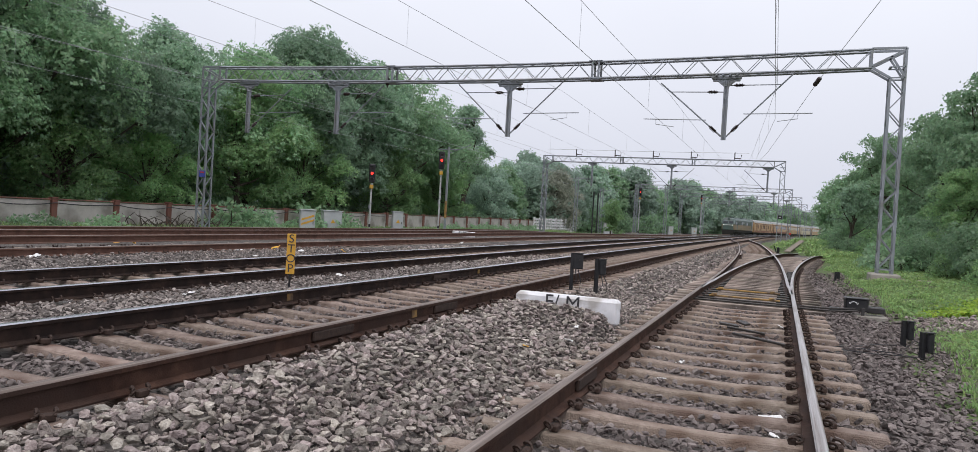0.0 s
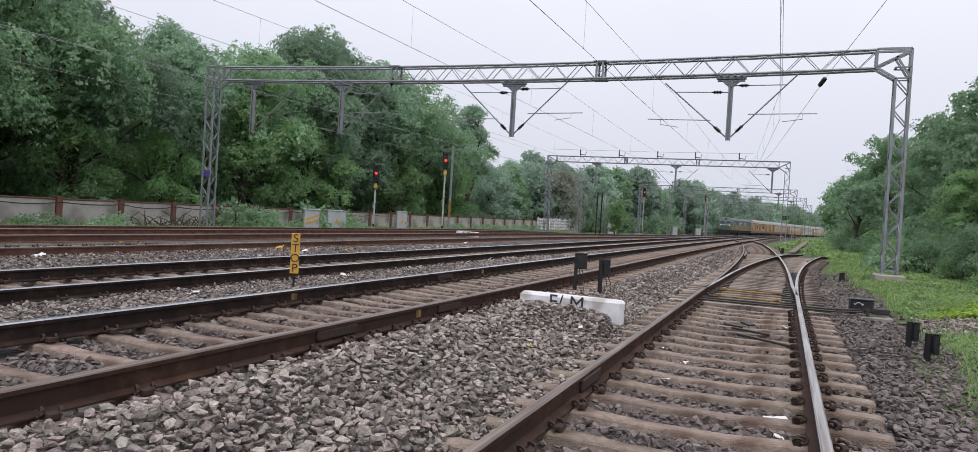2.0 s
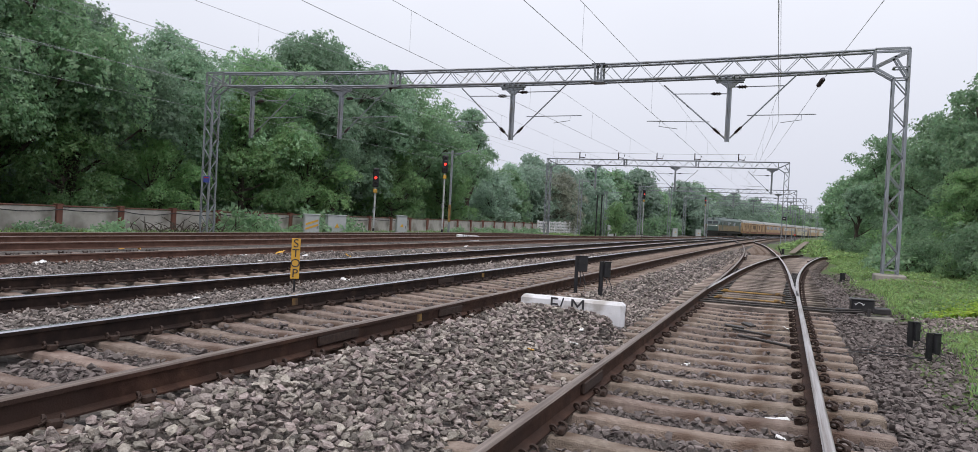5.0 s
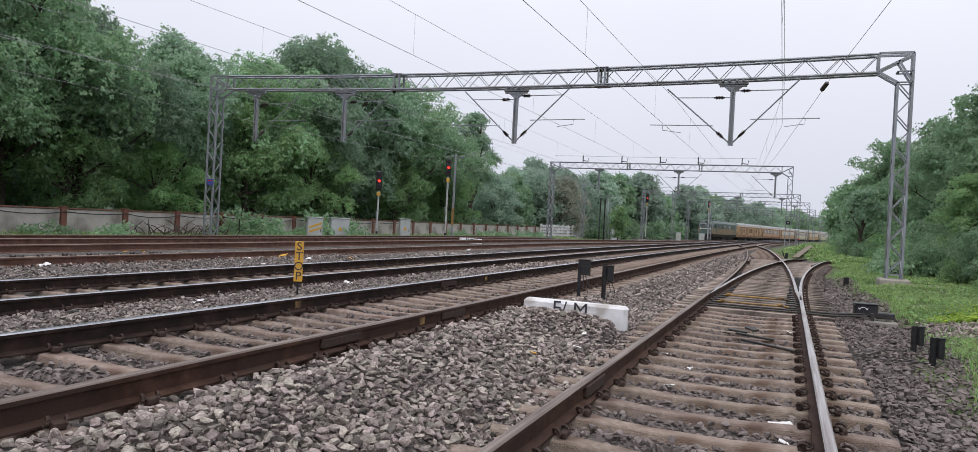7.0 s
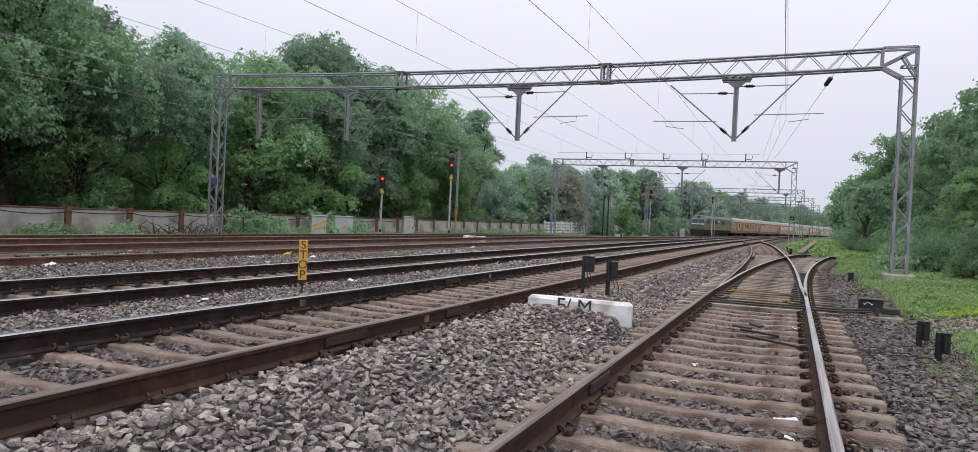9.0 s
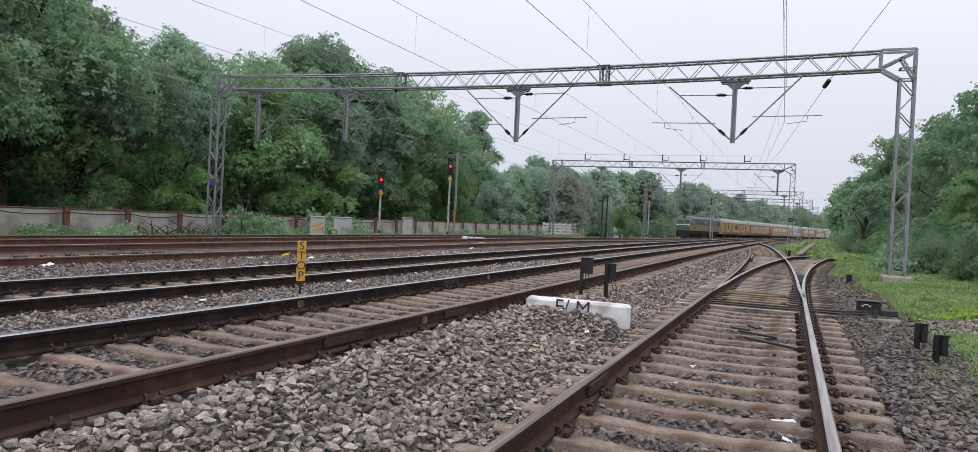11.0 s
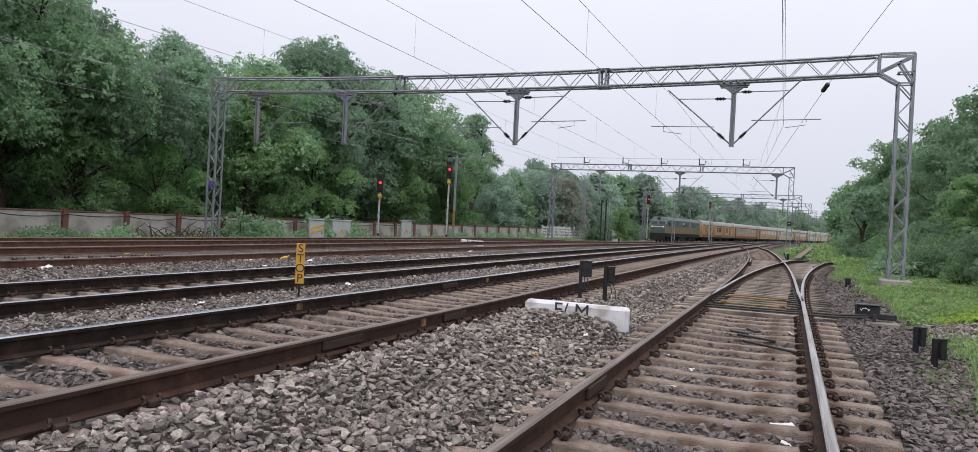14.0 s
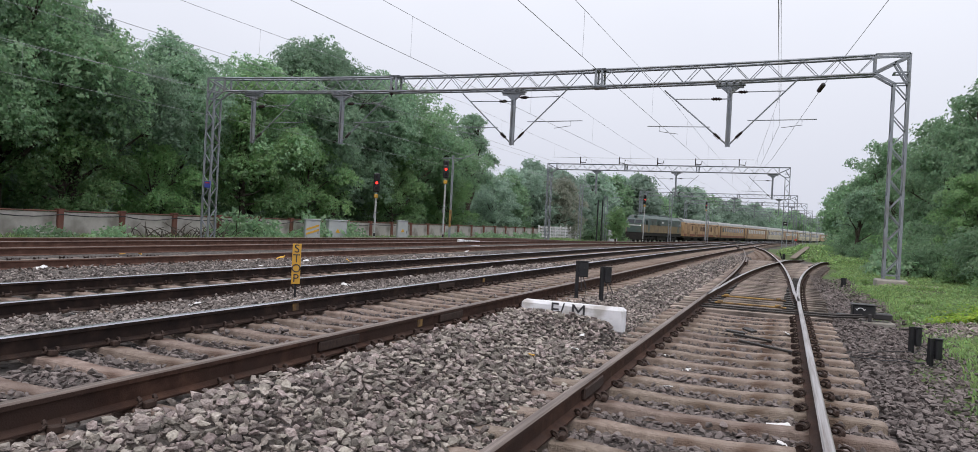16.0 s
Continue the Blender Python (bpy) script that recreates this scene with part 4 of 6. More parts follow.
tree(26, 5.6, 1.7, 0.3, M_LEAF_LIGHT, "small bright green tree beside thin black posts", pose(-20.6, 94.0, -0.6), leaf=0.16, per_blob=330, limbs=12, subs=4)
HEIGHTS = (12.0, 12.0, 15.4, 10.5, 11.0, 12.0, 12.0)
tr_rng = random.Random(21)
belt = [(0, -32.5, 13.5, 13.4), (1, -33.5, 8.0, 13), (1, -34.0, 32.3, 12.6), (0, -33.8, 39.5, 12.2), (2, -34.0, 44.2, 15.0), (1, -33.2, 55.2, 15.6), (0, -33.0, 59.0, 14.4),
        (3, -31.6, 43.0, 8.4), (3, -31.4, 54.5, 8.0), (0, -33.0, 66.8, 11.4), (3, -31.6, 65.5, 7.0), (4, -33.5, 81.5, 9.0), (5, -33.6, 88.5, 8.6),
        (4, -33.0, 104, 9.8), (6, -33.2, 112, 10.4), (4, -33.5, 122, 11.6), (6, -34, 134, 12.4), (6, -33, 147, 13), (5, -31, 160, 14.5), (3, -31.8, 24.0, 7.6), (3, -31.5, 16.0, 8.0), (3, -31.8, 29.5, 6.4)]
for k in range(13):
    belt.append((5 + k % 2, -40.0 - tr_rng.uniform(0, 3), 6 + k * 6.6 + tr_rng.uniform(-1, 1), tr_rng.uniform(10.3, 11.8)))
for k in range(14):
    belt.append(((6, 6, 4)[k % 3], -43.0 - tr_rng.uniform(0, 12), 88 + k * 8.0, tr_rng.uniform(11, 15)))
for i, x, yv, h in belt:
    s = h / HEIGHTS[i]
    copy_thing(protos[i], pose(x, yv, -0.55, 0, 0, tr_rng.uniform(0, 360)) @ Matrix.Scale(s, 4))
for i, x, yv, h, a in ((0, -33.4, 22.0, 14.2, 40), (1, -33.0, 18.0, 14.0, 200)):
    copy_thing(protos[i], pose(x, yv, -0.55, 0, 0, a) @ Matrix.Scale(h / HEIGHTS[i], 4))
# beyond the train the wood swings round to the right
for k in range(48):
    yv = 140 + k * 6.0 + max(0, k - 30) * 8.0
    x = train_line(yv) - 10.5 - tr_rng.uniform(0, 10)
    h = tr_rng.uniform(9.5, 14.0)
    i = (5, 6, 6, 4)[k % 4]
    copy_thing(protos[i], pose(x, yv, -0.6, 0, 0, tr_rng.uniform(0, 360)) @ Matrix.Scale(h / HEIGHTS[i], 4))


def shrub(seed, radius, height, mat, label, at, leaf=0.14, per_blob=320, clumps=14):
    r = random.Random(seed)
    t = thing("shrub", label, "shrub", at)
    blobs = []
    wood = Geo()
    for k in range(clumps):
        a, w = k * 2.4, radius * math.sqrt(r.uniform(0.0, 1.0)) * 0.8
        hh = height * r.uniform(0.3, 0.95) * (1 - 0.4 * (w / radius) ** 2)
        br = radius * r.uniform(0.3, 0.5)
        blobs.append((w * math.cos(a), w * math.sin(a), max(hh - br * 0.5, br * 0.35), br))
        wood.tube([(0.1 * math.cos(a), 0.1 * math.sin(a), -0.1), (w * 0.6 * math.cos(a), w * 0.6 * math.sin(a), hh * 0.5), (w * math.cos(a), w * math.sin(a), hh * 0.8)], [0.03, 0.02, 0.008], 5, caps=False)
    part("branchwork", wood, M_BARK, t)
    V, F = leaf_cloud(seed, blobs, per_blob, leaf)
    part("foliage", fast_mesh("foliage", V, F, mat), None, t)
    return t


bush_a = shrub(31, 1.6, 2.4, M_LEAF_LIGHT, "bright green wild shrub on the verge", pose(6.6, 22.0, 0.0), leaf=0.085, per_blob=900)
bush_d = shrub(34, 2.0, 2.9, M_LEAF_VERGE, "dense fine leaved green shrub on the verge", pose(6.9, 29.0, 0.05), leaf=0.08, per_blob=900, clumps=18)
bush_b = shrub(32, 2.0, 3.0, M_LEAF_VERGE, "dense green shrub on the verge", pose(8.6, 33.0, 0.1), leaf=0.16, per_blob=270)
bush_c = shrub(33, 1.2, 1.3, M_LEAF, "low leafy weed shrub beside the wall", pose(-27.2, 20.0, -0.5))
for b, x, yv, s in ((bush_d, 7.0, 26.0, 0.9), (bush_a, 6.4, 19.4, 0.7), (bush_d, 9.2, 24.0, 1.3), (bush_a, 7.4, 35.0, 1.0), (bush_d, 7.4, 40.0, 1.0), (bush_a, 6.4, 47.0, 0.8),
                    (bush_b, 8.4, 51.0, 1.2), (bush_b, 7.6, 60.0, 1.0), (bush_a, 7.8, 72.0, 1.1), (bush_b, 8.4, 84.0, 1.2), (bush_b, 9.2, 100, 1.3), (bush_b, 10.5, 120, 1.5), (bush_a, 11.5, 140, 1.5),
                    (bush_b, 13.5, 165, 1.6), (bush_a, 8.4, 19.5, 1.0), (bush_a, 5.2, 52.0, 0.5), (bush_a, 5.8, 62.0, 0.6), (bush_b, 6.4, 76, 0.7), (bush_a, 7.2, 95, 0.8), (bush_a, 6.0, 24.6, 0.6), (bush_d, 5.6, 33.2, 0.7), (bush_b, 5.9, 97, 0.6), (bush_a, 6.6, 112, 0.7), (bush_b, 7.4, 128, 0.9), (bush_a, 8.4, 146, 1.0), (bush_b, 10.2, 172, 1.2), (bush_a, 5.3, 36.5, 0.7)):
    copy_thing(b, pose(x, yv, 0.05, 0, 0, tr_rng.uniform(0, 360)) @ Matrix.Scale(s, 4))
for b, x, yv, s, a in ((bush_c, 4.3, 33.5, 1.25, 10), (bush_a, 5.6, 29.5, 0.55, 250), (bush_b, 4.4, 36.0, 0.42, 80), (bush_b, 5.0, 56.0, 0.6, 20), (bush_b, 4.2, 61.5, 0.5, 140), (bush_a, 3.6, 66.0, 0.5, 70)):
    copy_thing(b, pose(x, yv, 0.04, 0, 0, a) @ Matrix.Scale(s, 4))
for yv, s in ((31.3, 1.9), (33.2, 1.5), (38.6, 2.0), (41.0, 1.6)):
    copy_thing(bush_c, pose(-27.6, yv, -0.5, 0, 0, yv * 40) @ Matrix.Scale(s, 4))
for k in range(26):
    yv = 9 + k * 2.8 + tr_rng.uniform(-1, 1)
    copy_thing(bush_c, pose(-27.0 + tr_rng.uniform(-0.5, 0.8), yv, -0.5, 0, 0, tr_rng.uniform(0, 360)) @ Matrix.Scale(tr_rng.uniform(0.5, 1.1), 4))
for k in range(7):
    yv = 35 + k * 6.8 + tr_rng.uniform(-1, 1)
    copy_thing(bush_b, pose(-31.0 - tr_rng.uniform(0, 1.5), yv, -0.5, 0, 0, tr_rng.uniform(0, 360)) @ Matrix.Scale(tr_rng.uniform(0.8, 1.25), 4))
# undergrowth that closes the wood down to the ground
for k in range(30):
    yv = 88 + k * 3.0 if k < 24 else 20 + (k - 24) * 9.0
    x = (-32.0 if k < 24 else -37.5) - tr_rng.uniform(0, 5)
    copy_thing(bush_b, pose(x, yv, -0.8, 0, 0, tr_rng.uniform(0, 360)) @ Matrix.Scale(tr_rng.uniform(1.3, 2.0), 4))
for k in range(26):
    yv = 135 + k * 7.0
    copy_thing(bush_b, pose(train_line(yv) - 9.0 - tr_rng.uniform(0, 5), yv, -0.9, 0, 0, tr_rng.uniform(0, 360)) @ Matrix.Scale(tr_rng.uniform(1.5, 2.3), 4))
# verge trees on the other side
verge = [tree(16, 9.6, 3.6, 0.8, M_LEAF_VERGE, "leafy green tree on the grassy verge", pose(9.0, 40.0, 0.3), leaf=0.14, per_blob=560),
         tree(19, 9.6, 3.4, 0.4, M_LEAF_LIGHT, "bright green feathery tree on the verge", pose(8.6, 28.0, 0.2) @ Matrix.Scale(0.72, 4), leaf=0.14, per_blob=620),
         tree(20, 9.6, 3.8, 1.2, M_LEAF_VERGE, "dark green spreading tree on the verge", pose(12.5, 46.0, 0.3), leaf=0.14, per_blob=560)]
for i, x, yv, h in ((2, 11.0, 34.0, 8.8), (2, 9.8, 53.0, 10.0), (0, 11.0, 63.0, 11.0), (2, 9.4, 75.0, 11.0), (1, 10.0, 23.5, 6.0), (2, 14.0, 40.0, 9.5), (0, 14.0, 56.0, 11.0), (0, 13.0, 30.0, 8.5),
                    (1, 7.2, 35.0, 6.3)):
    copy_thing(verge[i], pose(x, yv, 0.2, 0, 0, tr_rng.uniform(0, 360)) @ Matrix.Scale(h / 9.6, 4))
for x, yv, h in ((10.5, 90.0, 11.0), (12, 110, 11.0), (15.5, 135, 11), (18, 160, 12), (21, 190, 12), (26, 230, 12), (8.6, 86, 9.0), (10.5, 142, 11.5), (13.5, 170, 11.5)):
    copy_thing(protos[5], pose(x, yv, 0.1, 0, 0, tr_rng.uniform(0, 360)) @ Matrix.Scale(h / 12.0, 4))


tree(23, 5.6, 2.0, 2.2, M_LEAF_DARK, "slender tree leaning out over the grassy verge", pose(4.7, 60.0, 0.2), leaf=0.15, per_blob=430, limbs=9, subs=3)


# ---- signals, masts and cabinets ----
def signal(height, label, at, aspects=3):
    s = thing("colour_light_signal", label, "railway signal", at, "colour light signals")
    part("post", Geo().tube([(0, 0, -0.3), (0, 0, height - 1.3)], 0.065, 10), M_POST, s, "pale grey signal post")
    part("post_base", Geo().tube([(0, 0, -0.3), (0, 0, 0.35)], 0.085, 10).tube([(0, 0, 0.55), (0, 0, 0.75)], 0.07, 10), M_BLACK, s, "black post base")
    part("collar", Geo().box((0, -0.02, height - 1.55), (0.26, 0.2, 0.26), 0.03), M_YELLOW, s, "yellow collar plate")
    hd = part("signal_head", Geo().box((0, 0, height - 0.62), (0.42, 0.16, 1.30), 0.08), M_BLACK, s, "black signal head")
    for k in range(aspects):
        z = height - 0.25 - k * 0.38
        hood = Geo()
        ring = [(0.13 * math.cos(a), 0.13 * math.sin(a)) for a in [math.pi * j / 8 for j in range(9)]]
        V = [(u, -0.08, z + w) for u, w in ring] + [(u, -0.32, z + w) for u, w in ring] + [(u * 0.9, -0.08, z + w * 0.9) for u, w in ring] + [(u * 0.9, -0.32, z + w * 0.9) for u, w in ring]
        F = []
        for j in range(8):
            F += [(j, j + 1, 9 + j + 1, 9 + j), (18 + j, 27 + j, 27 + j + 1, 18 + j + 1), (9 + j, 9 + j + 1, 27 + j + 1, 27 + j)]
        part("hood", hood.add(V, F), M_BLACK, hd)
        part("lens", Geo().tube([(0, -0.08, z), (0, -0.105, z)], 0.09, 12), M_RED_LAMP if k == 1 else M_INSUL, hd, "glowing red lens" if k == 1 else "unlit dark lens")
    part("ladder", Geo().tube([(0.0, 0.12, 0.2), (0.0, 0.12, height - 1.4)], 0.02, 5).box((0.03, 0.03, height * 0.45), (0.3, 0.22, 0.05), 0.01).box((-0.08, 0, height * 0.4), (0.1, 0.14, 0.28), 0.02), M_GALV, s, "small steel fittings")
    return s


for x, yv, z, h in ((-26.2, 43.2, -0.45, 4.85), (-23.0, 47.4, -0.35, 6.1), (-18.9, 104.5, -0.5, 7.0), (-13.4, 135.3, -0.45, 7.6)):
    signal(h, "signal showing red on a pale grey post", pose(x, yv, z, 0, 0, 28))


def cabinet(w, d, h, label, at, stripes=False):
    c = thing("relay_cabinet", label, "equipment cabinet", at, "trackside cabinets")
    part("plinth", Geo().box((0, 0, -0.12), (w * 0.95, d * 0.95, 0.3), 0.02), M_CONCRETE, c)
    part("body", Geo().box((0, 0, h / 2), (w, d, h), 0.02), M_CABINET, c)
    part("roof", Geo().box((0, 0, h + 0.03), (w + 0.1, d + 0.1, 0.06), 0.015), M_CABINET, c)
    dr = part("door", Geo().box((0, -d / 2 - 0.012, h / 2), (w * 0.9, 0.02, h * 0.88), 0.008), M_CABINET, c)
    part("handle", Geo().box((w * 0.36, -d / 2 - 0.035, h * 0.5), (0.03, 0.03, 0.16), 0.006), M_BLACK, dr)
    tri = [(-0.14, h * 0.5), (0.14, h * 0.5), (0.0, h * 0.5 + 0.26)]
    if not stripes:
        part("warning_sign", Geo().prism(tri, -d / 2 - 0.032, -d / 2 - 0.026, "y"), M_YELLOW, dr, "yellow triangular warning sign")
    if stripes:
        for k in range(2):
            part("stripe", Geo().prism([(-0.36, h * (0.40 + 0.18 * k)), (0.36, h * (0.58 + 0.18 * k)), (0.36, h * (0.66 + 0.18 * k)), (-0.36, h * (0.48 + 0.18 * k))], -d / 2 - 0.034, -d / 2 - 0.028, "y"), M_YELLOW, dr, "yellow stripe")
    return c


cabinet(0.85, 0.6, 1.45, "pale grey metal cabinet with yellow markings by the wall", pose(-25.7, 35.4, -0.4, 0, 0, 45), True)
cabinet(1.15, 0.7, 1.45, "pale grey metal cabinet with a yellow warning sign", pose(-25.9, 38.2, -0.4, 0, 0, 48))
cabinet(0.75, 0.6, 1.6, "pale grey metal cabinet with a yellow warning sign", pose(-26.1, 46.9, -0.4, 0, 0, 40))
cabinet(1.2, 0.7, 1.6, "pale grey metal cabinet near the far signals", pose(-23.2, 104, -0.5, 0, 0, 30))
cabinet(1.0, 0.7, 1.6, "pale grey metal cabinet near the far signals", pose(-20.2, 147, -0.5, 0, 0, 28))
cabinet(1.0, 0.7, 1.6, "pale grey metal cabinet near the far signals", pose(-15.6, 146, -0.5, 0, 0, 28))
for x, yv, h, lab in ((-23.8, 50.2, 6.8, "grey steel line mast behind the signal"),):
    mst = thing("line_mast", lab, "mast", pose(x, yv, -0.4))
    part("post", Geo().box((0, 0, h / 2), (0.13, 0.16, h), 0.01), M_GALV, mst)
    part("bracket", Geo().bar((0, 0, h - 0.5), (1.6, 0.4, h + 0.2), 0.05, 0.05).bar((-0.9, 0, h - 0.2), (0.9, 0, h - 0.2), 0.07, 0.07), M_GALV, mst)
    part("marker_band", Geo().box((0, 0, 2.0), (0.145, 0.175, 1.3), 0.01), M_OCHRE, mst, "ochre painted band")
for x, yv, h in ((-24.2, 89.4, 7.4), (-22.5, 96.0, 6.3), (-16.3, 112, 7.6), (-12.4, 128, 7.2)):
    lm = thing("lattice_mast", "slender grey lattice mast beside the tracks", "mast", pose(x, yv, -0.5), "lattice masts")
    for dx in (-0.18, 0.18):
        part("leg", Geo().bar((dx, 0, -0.2), (dx, 0, h), 0.09, 0.12), M_GALV, lm)
    g = Geo()
    lattice(g, (-0.18, 0, 0.2), (-0.18, 0, h), (0.18, 0, 0.2), (0.18, 0, h), 0.05, 0.5)
    part("lacing", g, M_GALV, lm)
    part("bracket", Geo().bar((0, 0, h - 0.3), (2.4, 0, h - 0.1), 0.06, 0.06).bar((0, 0, h - 1.6), (2.2, 0, h - 0.3), 0.05, 0.05), M_GALV, lm)


# ---- things beside the near tracks ----
def letters(text, size, depth, mat, parent, at, name="lettering", spacing=1.0):
    cu = bpy.data.curves.new(name, "FONT")
    cu.body, cu.size, cu.extrude, cu.align_x, cu.align_y = text, size, depth, "CENTER", "CENTER"
    cu.space_character = spacing
    tmp = new(name, cu)
    me = bpy.data.meshes.new_from_object(tmp.evaluated_get(bpy.context.evaluated_depsgraph_get()))
    bpy.data.objects.remove(tmp)
    me.materials.clear()
    me.materials.append(mat)
    ob = new(name, me)
    ob.parent = parent
    ob.matrix_basis = at
    return ob


fm = thing("fouling_mark", "whitewashed concrete block lettered F/M half buried in ballast", "fouling mark", pose(-2.48, 9.05, 0.378, 0, 0.7, 5))
part("block", Geo().box((0, 0, -0.075), (1.34, 0.2, 0.33), 0.035), M_WHITE, fm)
letters("F/ M", 0.26, 0.003, M_LETTER, fm, pose(-0.05, -0.102, -0.012, 90, 0, 0))

stop = thing("stop_post", "yellow upright board lettered STOP on a thin post", "sign", pose(-6.6, 8.75, 0.22, 0, 0, 36))
part("post", Geo().box((0, 0.02, 0.05), (0.03, 0.03, 0.6), 0.004), M_BLACK, stop)
part("board", Geo().box((0, 0, 0.48), (0.125, 0.02, 0.59), 0.006), M_YELLOW, stop)
for k, ch in enumerate("STOP"):
    letters(ch, 0.172, 0.002, M_LETTER, stop, pose(0, -0.012, 0.70 - k * 0.145, 90, 0, 0), "letter")


def lead_box(h, bw, bh, label, at):
    """A short black post of angle steel with a cable box bolted beside it and hanging leads."""
    t = thing("track_lead_box", label, "cable box", at, "black cable boxes")
    part("post", Geo().box((-0.02, 0, h / 2 - 0.1), (0.06, 0.014, h + 0.2), 0.004).box((-0.046, 0.02, h / 2 - 0.1), (0.012, 0.045, h + 0.2)), M_BLACK, t)
    bx = part("box", Geo().box((0.004 + bw / 2, -0.028, h - bh / 2 - 0.012), (bw, 0.06, bh), 0.012), M_BLACK, t)
    part("lid", Geo().box((0.004 + bw / 2, -0.028, h - 0.004), (bw + 0.012, 0.075, 0.016), 0.005), M_BLACK, bx)
    part("bolt", Geo().tube([(0.02 + bw / 2, -0.075, h - bh * 0.45), (0.02 + bw / 2, -0.09, h - bh * 0.45)], 0.014, 6), M_GREASE, bx)
    for k in (-1, 1):
        part("cable", Geo().tube([(0.06 + 0.02 * k, -0.03, h - bh), (0.10 + 0.04 * k, -0.08, h * 0.3), (0.04 + 0.08 * k, -0.10, 0.05), (-0.1 + 0.1 * k, -0.06, 0.02)], 0.008, 5), M_BLACK, bx, "sagging black cable")
    return t


lead_box(0.68, 0.16, 0.26, "black cable box on a post behind the white block", pose(-3.28, 12.2, bed_z(-3.28, 12.2), 0, 0, 16))
lead_box(0.62, 0.12, 0.26, "black cable box on a post behind the white block", pose(-2.86, 12.3, bed_z(-2.86, 12.3), 0, 0, 40))
lead_box(0.41, 0.08, 0.25, "black cable box on a short post in the ballast", pose(1.72, 11.6, bed_z(1.72, 11.6), 0, 0, 20))
lead_box(0.39, 0.085, 0.25, "black cable box on a short post in the ballast", pose(1.80, 10.65, bed_z(1.80, 10.65), 0, 0, 30))
lead_box(0.36, 0.09, 0.2, "small black cable post at the edge of the grass", pose(1.75, 25.6, bed_z(1.75, 25.6), 0, 0, 10))
cable = thing("point_cable", "thin dark cable lying across the ballast", "cable")
lay = lambda pts: [(x, yv, bed_z(x, yv) + h) for x, yv, h in pts]
for pts in ([(0.5, 10.2, 0.03), (0.8, 10.28, 0.07), (1.05, 10.5, 0.06), (1.25, 10.9, 0.07), (1.5, 11.35, 0.05), (1.68, 11.55, 0.06)], [(0.5, 9.6, 0.03), (0.85, 9.68, 0.07), (1.15, 9.95, 0.06), (1.35, 10.2, 0.07), (1.6, 10.42, 0.06), (1.75, 10.6, 0.06)],
            [(0.55, 9.9, 0.03), (1.0, 10.0, 0.07), (1.3, 10.35, 0.06), (1.55, 10.5, 0.06), (1.78, 10.62, 0.05)]):
    part("run", Geo().tube(lay(pts), 0.006, 5), M_BLACK, cable)

pm = thing("point_machine", "black point machine with a white arrow on concrete", "point machine", pose(1.40, 15.0, 0.0, 0, 0, 4) @ Matrix.Scale(0.76, 4))
part("base", Geo().box((0.28, -0.02, -0.14), (0.75, 0.5, 0.28), 0.03), M_CONCRETE, pm, "rough concrete base")
part("housing", Geo().box((-0.02, 0, 0.23), (0.50, 0.36, 0.30), 0.03), M_BLACK, pm)
part("lid", Geo().box((-0.02, 0, 0.385), (0.54, 0.40, 0.03), 0.012), M_BLACK, pm)
part("gear_case", Geo().box((0.40, 0, 0.13), (0.40, 0.3, 0.15), 0.025), M_BLACK, pm)
part("rod_cover", Geo().box((-0.42, 0, 0.08), (0.36, 0.18, 0.09), 0.015), M_BLACK, pm)
arc = [Vector((-0.10 + 0.075 * math.cos(a), -0.186, 0.25 + 0.06 * math.sin(a))) for a in [math.pi * k / 8 for k in range(9)]]
part("arrow", Geo().tube(arc, 0.009, 5).tube([arc[0], arc[0] + Vector((0.03, 0, 0.04))], 0.009, 5).tube([arc[-1], arc[-1] + Vector((-0.03, 0, 0.04))], 0.009, 5), M_WHITE, pm, "white curved arrow")
part("support", Geo().box((0.1, -0.22, -0.02), (0.08, 0.05, 0.4), 0.008), M_BLACK, pm)

slab = thing("concrete_slab", "long thin weathered slab sloping up a grassy mound", "slab", pose(1.19, 62.1, 0.385, 2.35, 0, -4.77))
part("beam", Geo().box((0, 0, 0), (0.42, 15.9, 0.07), 0.015), M_TIMBER, slab)
for x, yv, w in ((0.04, 5.92, 0.125), (0.05, 5.45, 0.07), (-1.22, 8.6, 0.06), (-7.2, 5.6, 0.12), (0.1, 11.7, 0.08), (-0.95, 6.9, 0.06), (-2.05, 7.6, 0.07), (2.4, 17.5, 0.12), (2.6, 18.6, 0.1), (-6.9, 7.1, 0.16), (-12.9, 9.4, 0.14), (-13.1, 14.2, 0.16), (-11.2, 13.5, 0.12), (-14.6, 12.6, 0.2)):
    lt = thing("litter_scrap", "crumpled white scrap of litter on the ballast", "litter", pose(x, yv, bed_z(x, yv) + 0.06, rng.uniform(-20, 20), rng.uniform(-20, 20), rng.uniform(0, 360)), "litter")
    g = Geo()
    n = 7
    V = [(w * (i / (n - 1) - 0.5) * 1.5, w * (j / (n - 1) - 0.5), w * 0.22 * noise.noise(Vector((i * 0.45 + x, j * 0.7, yv)))) for i in range(n) for j in range(n)]
    V += [(a, b, c - 0.004) for a, b, c in V]
    F = [(i * n + j, i * n + j + 1, (i + 1) * n + j + 1, (i + 1) * n + j) for i in range(n - 1) for j in range(n - 1)]
    F += [tuple(k + n * n for k in f)[::-1] for f in F]
    part("scrap", g.add(V, F), M_LITTER, lt)
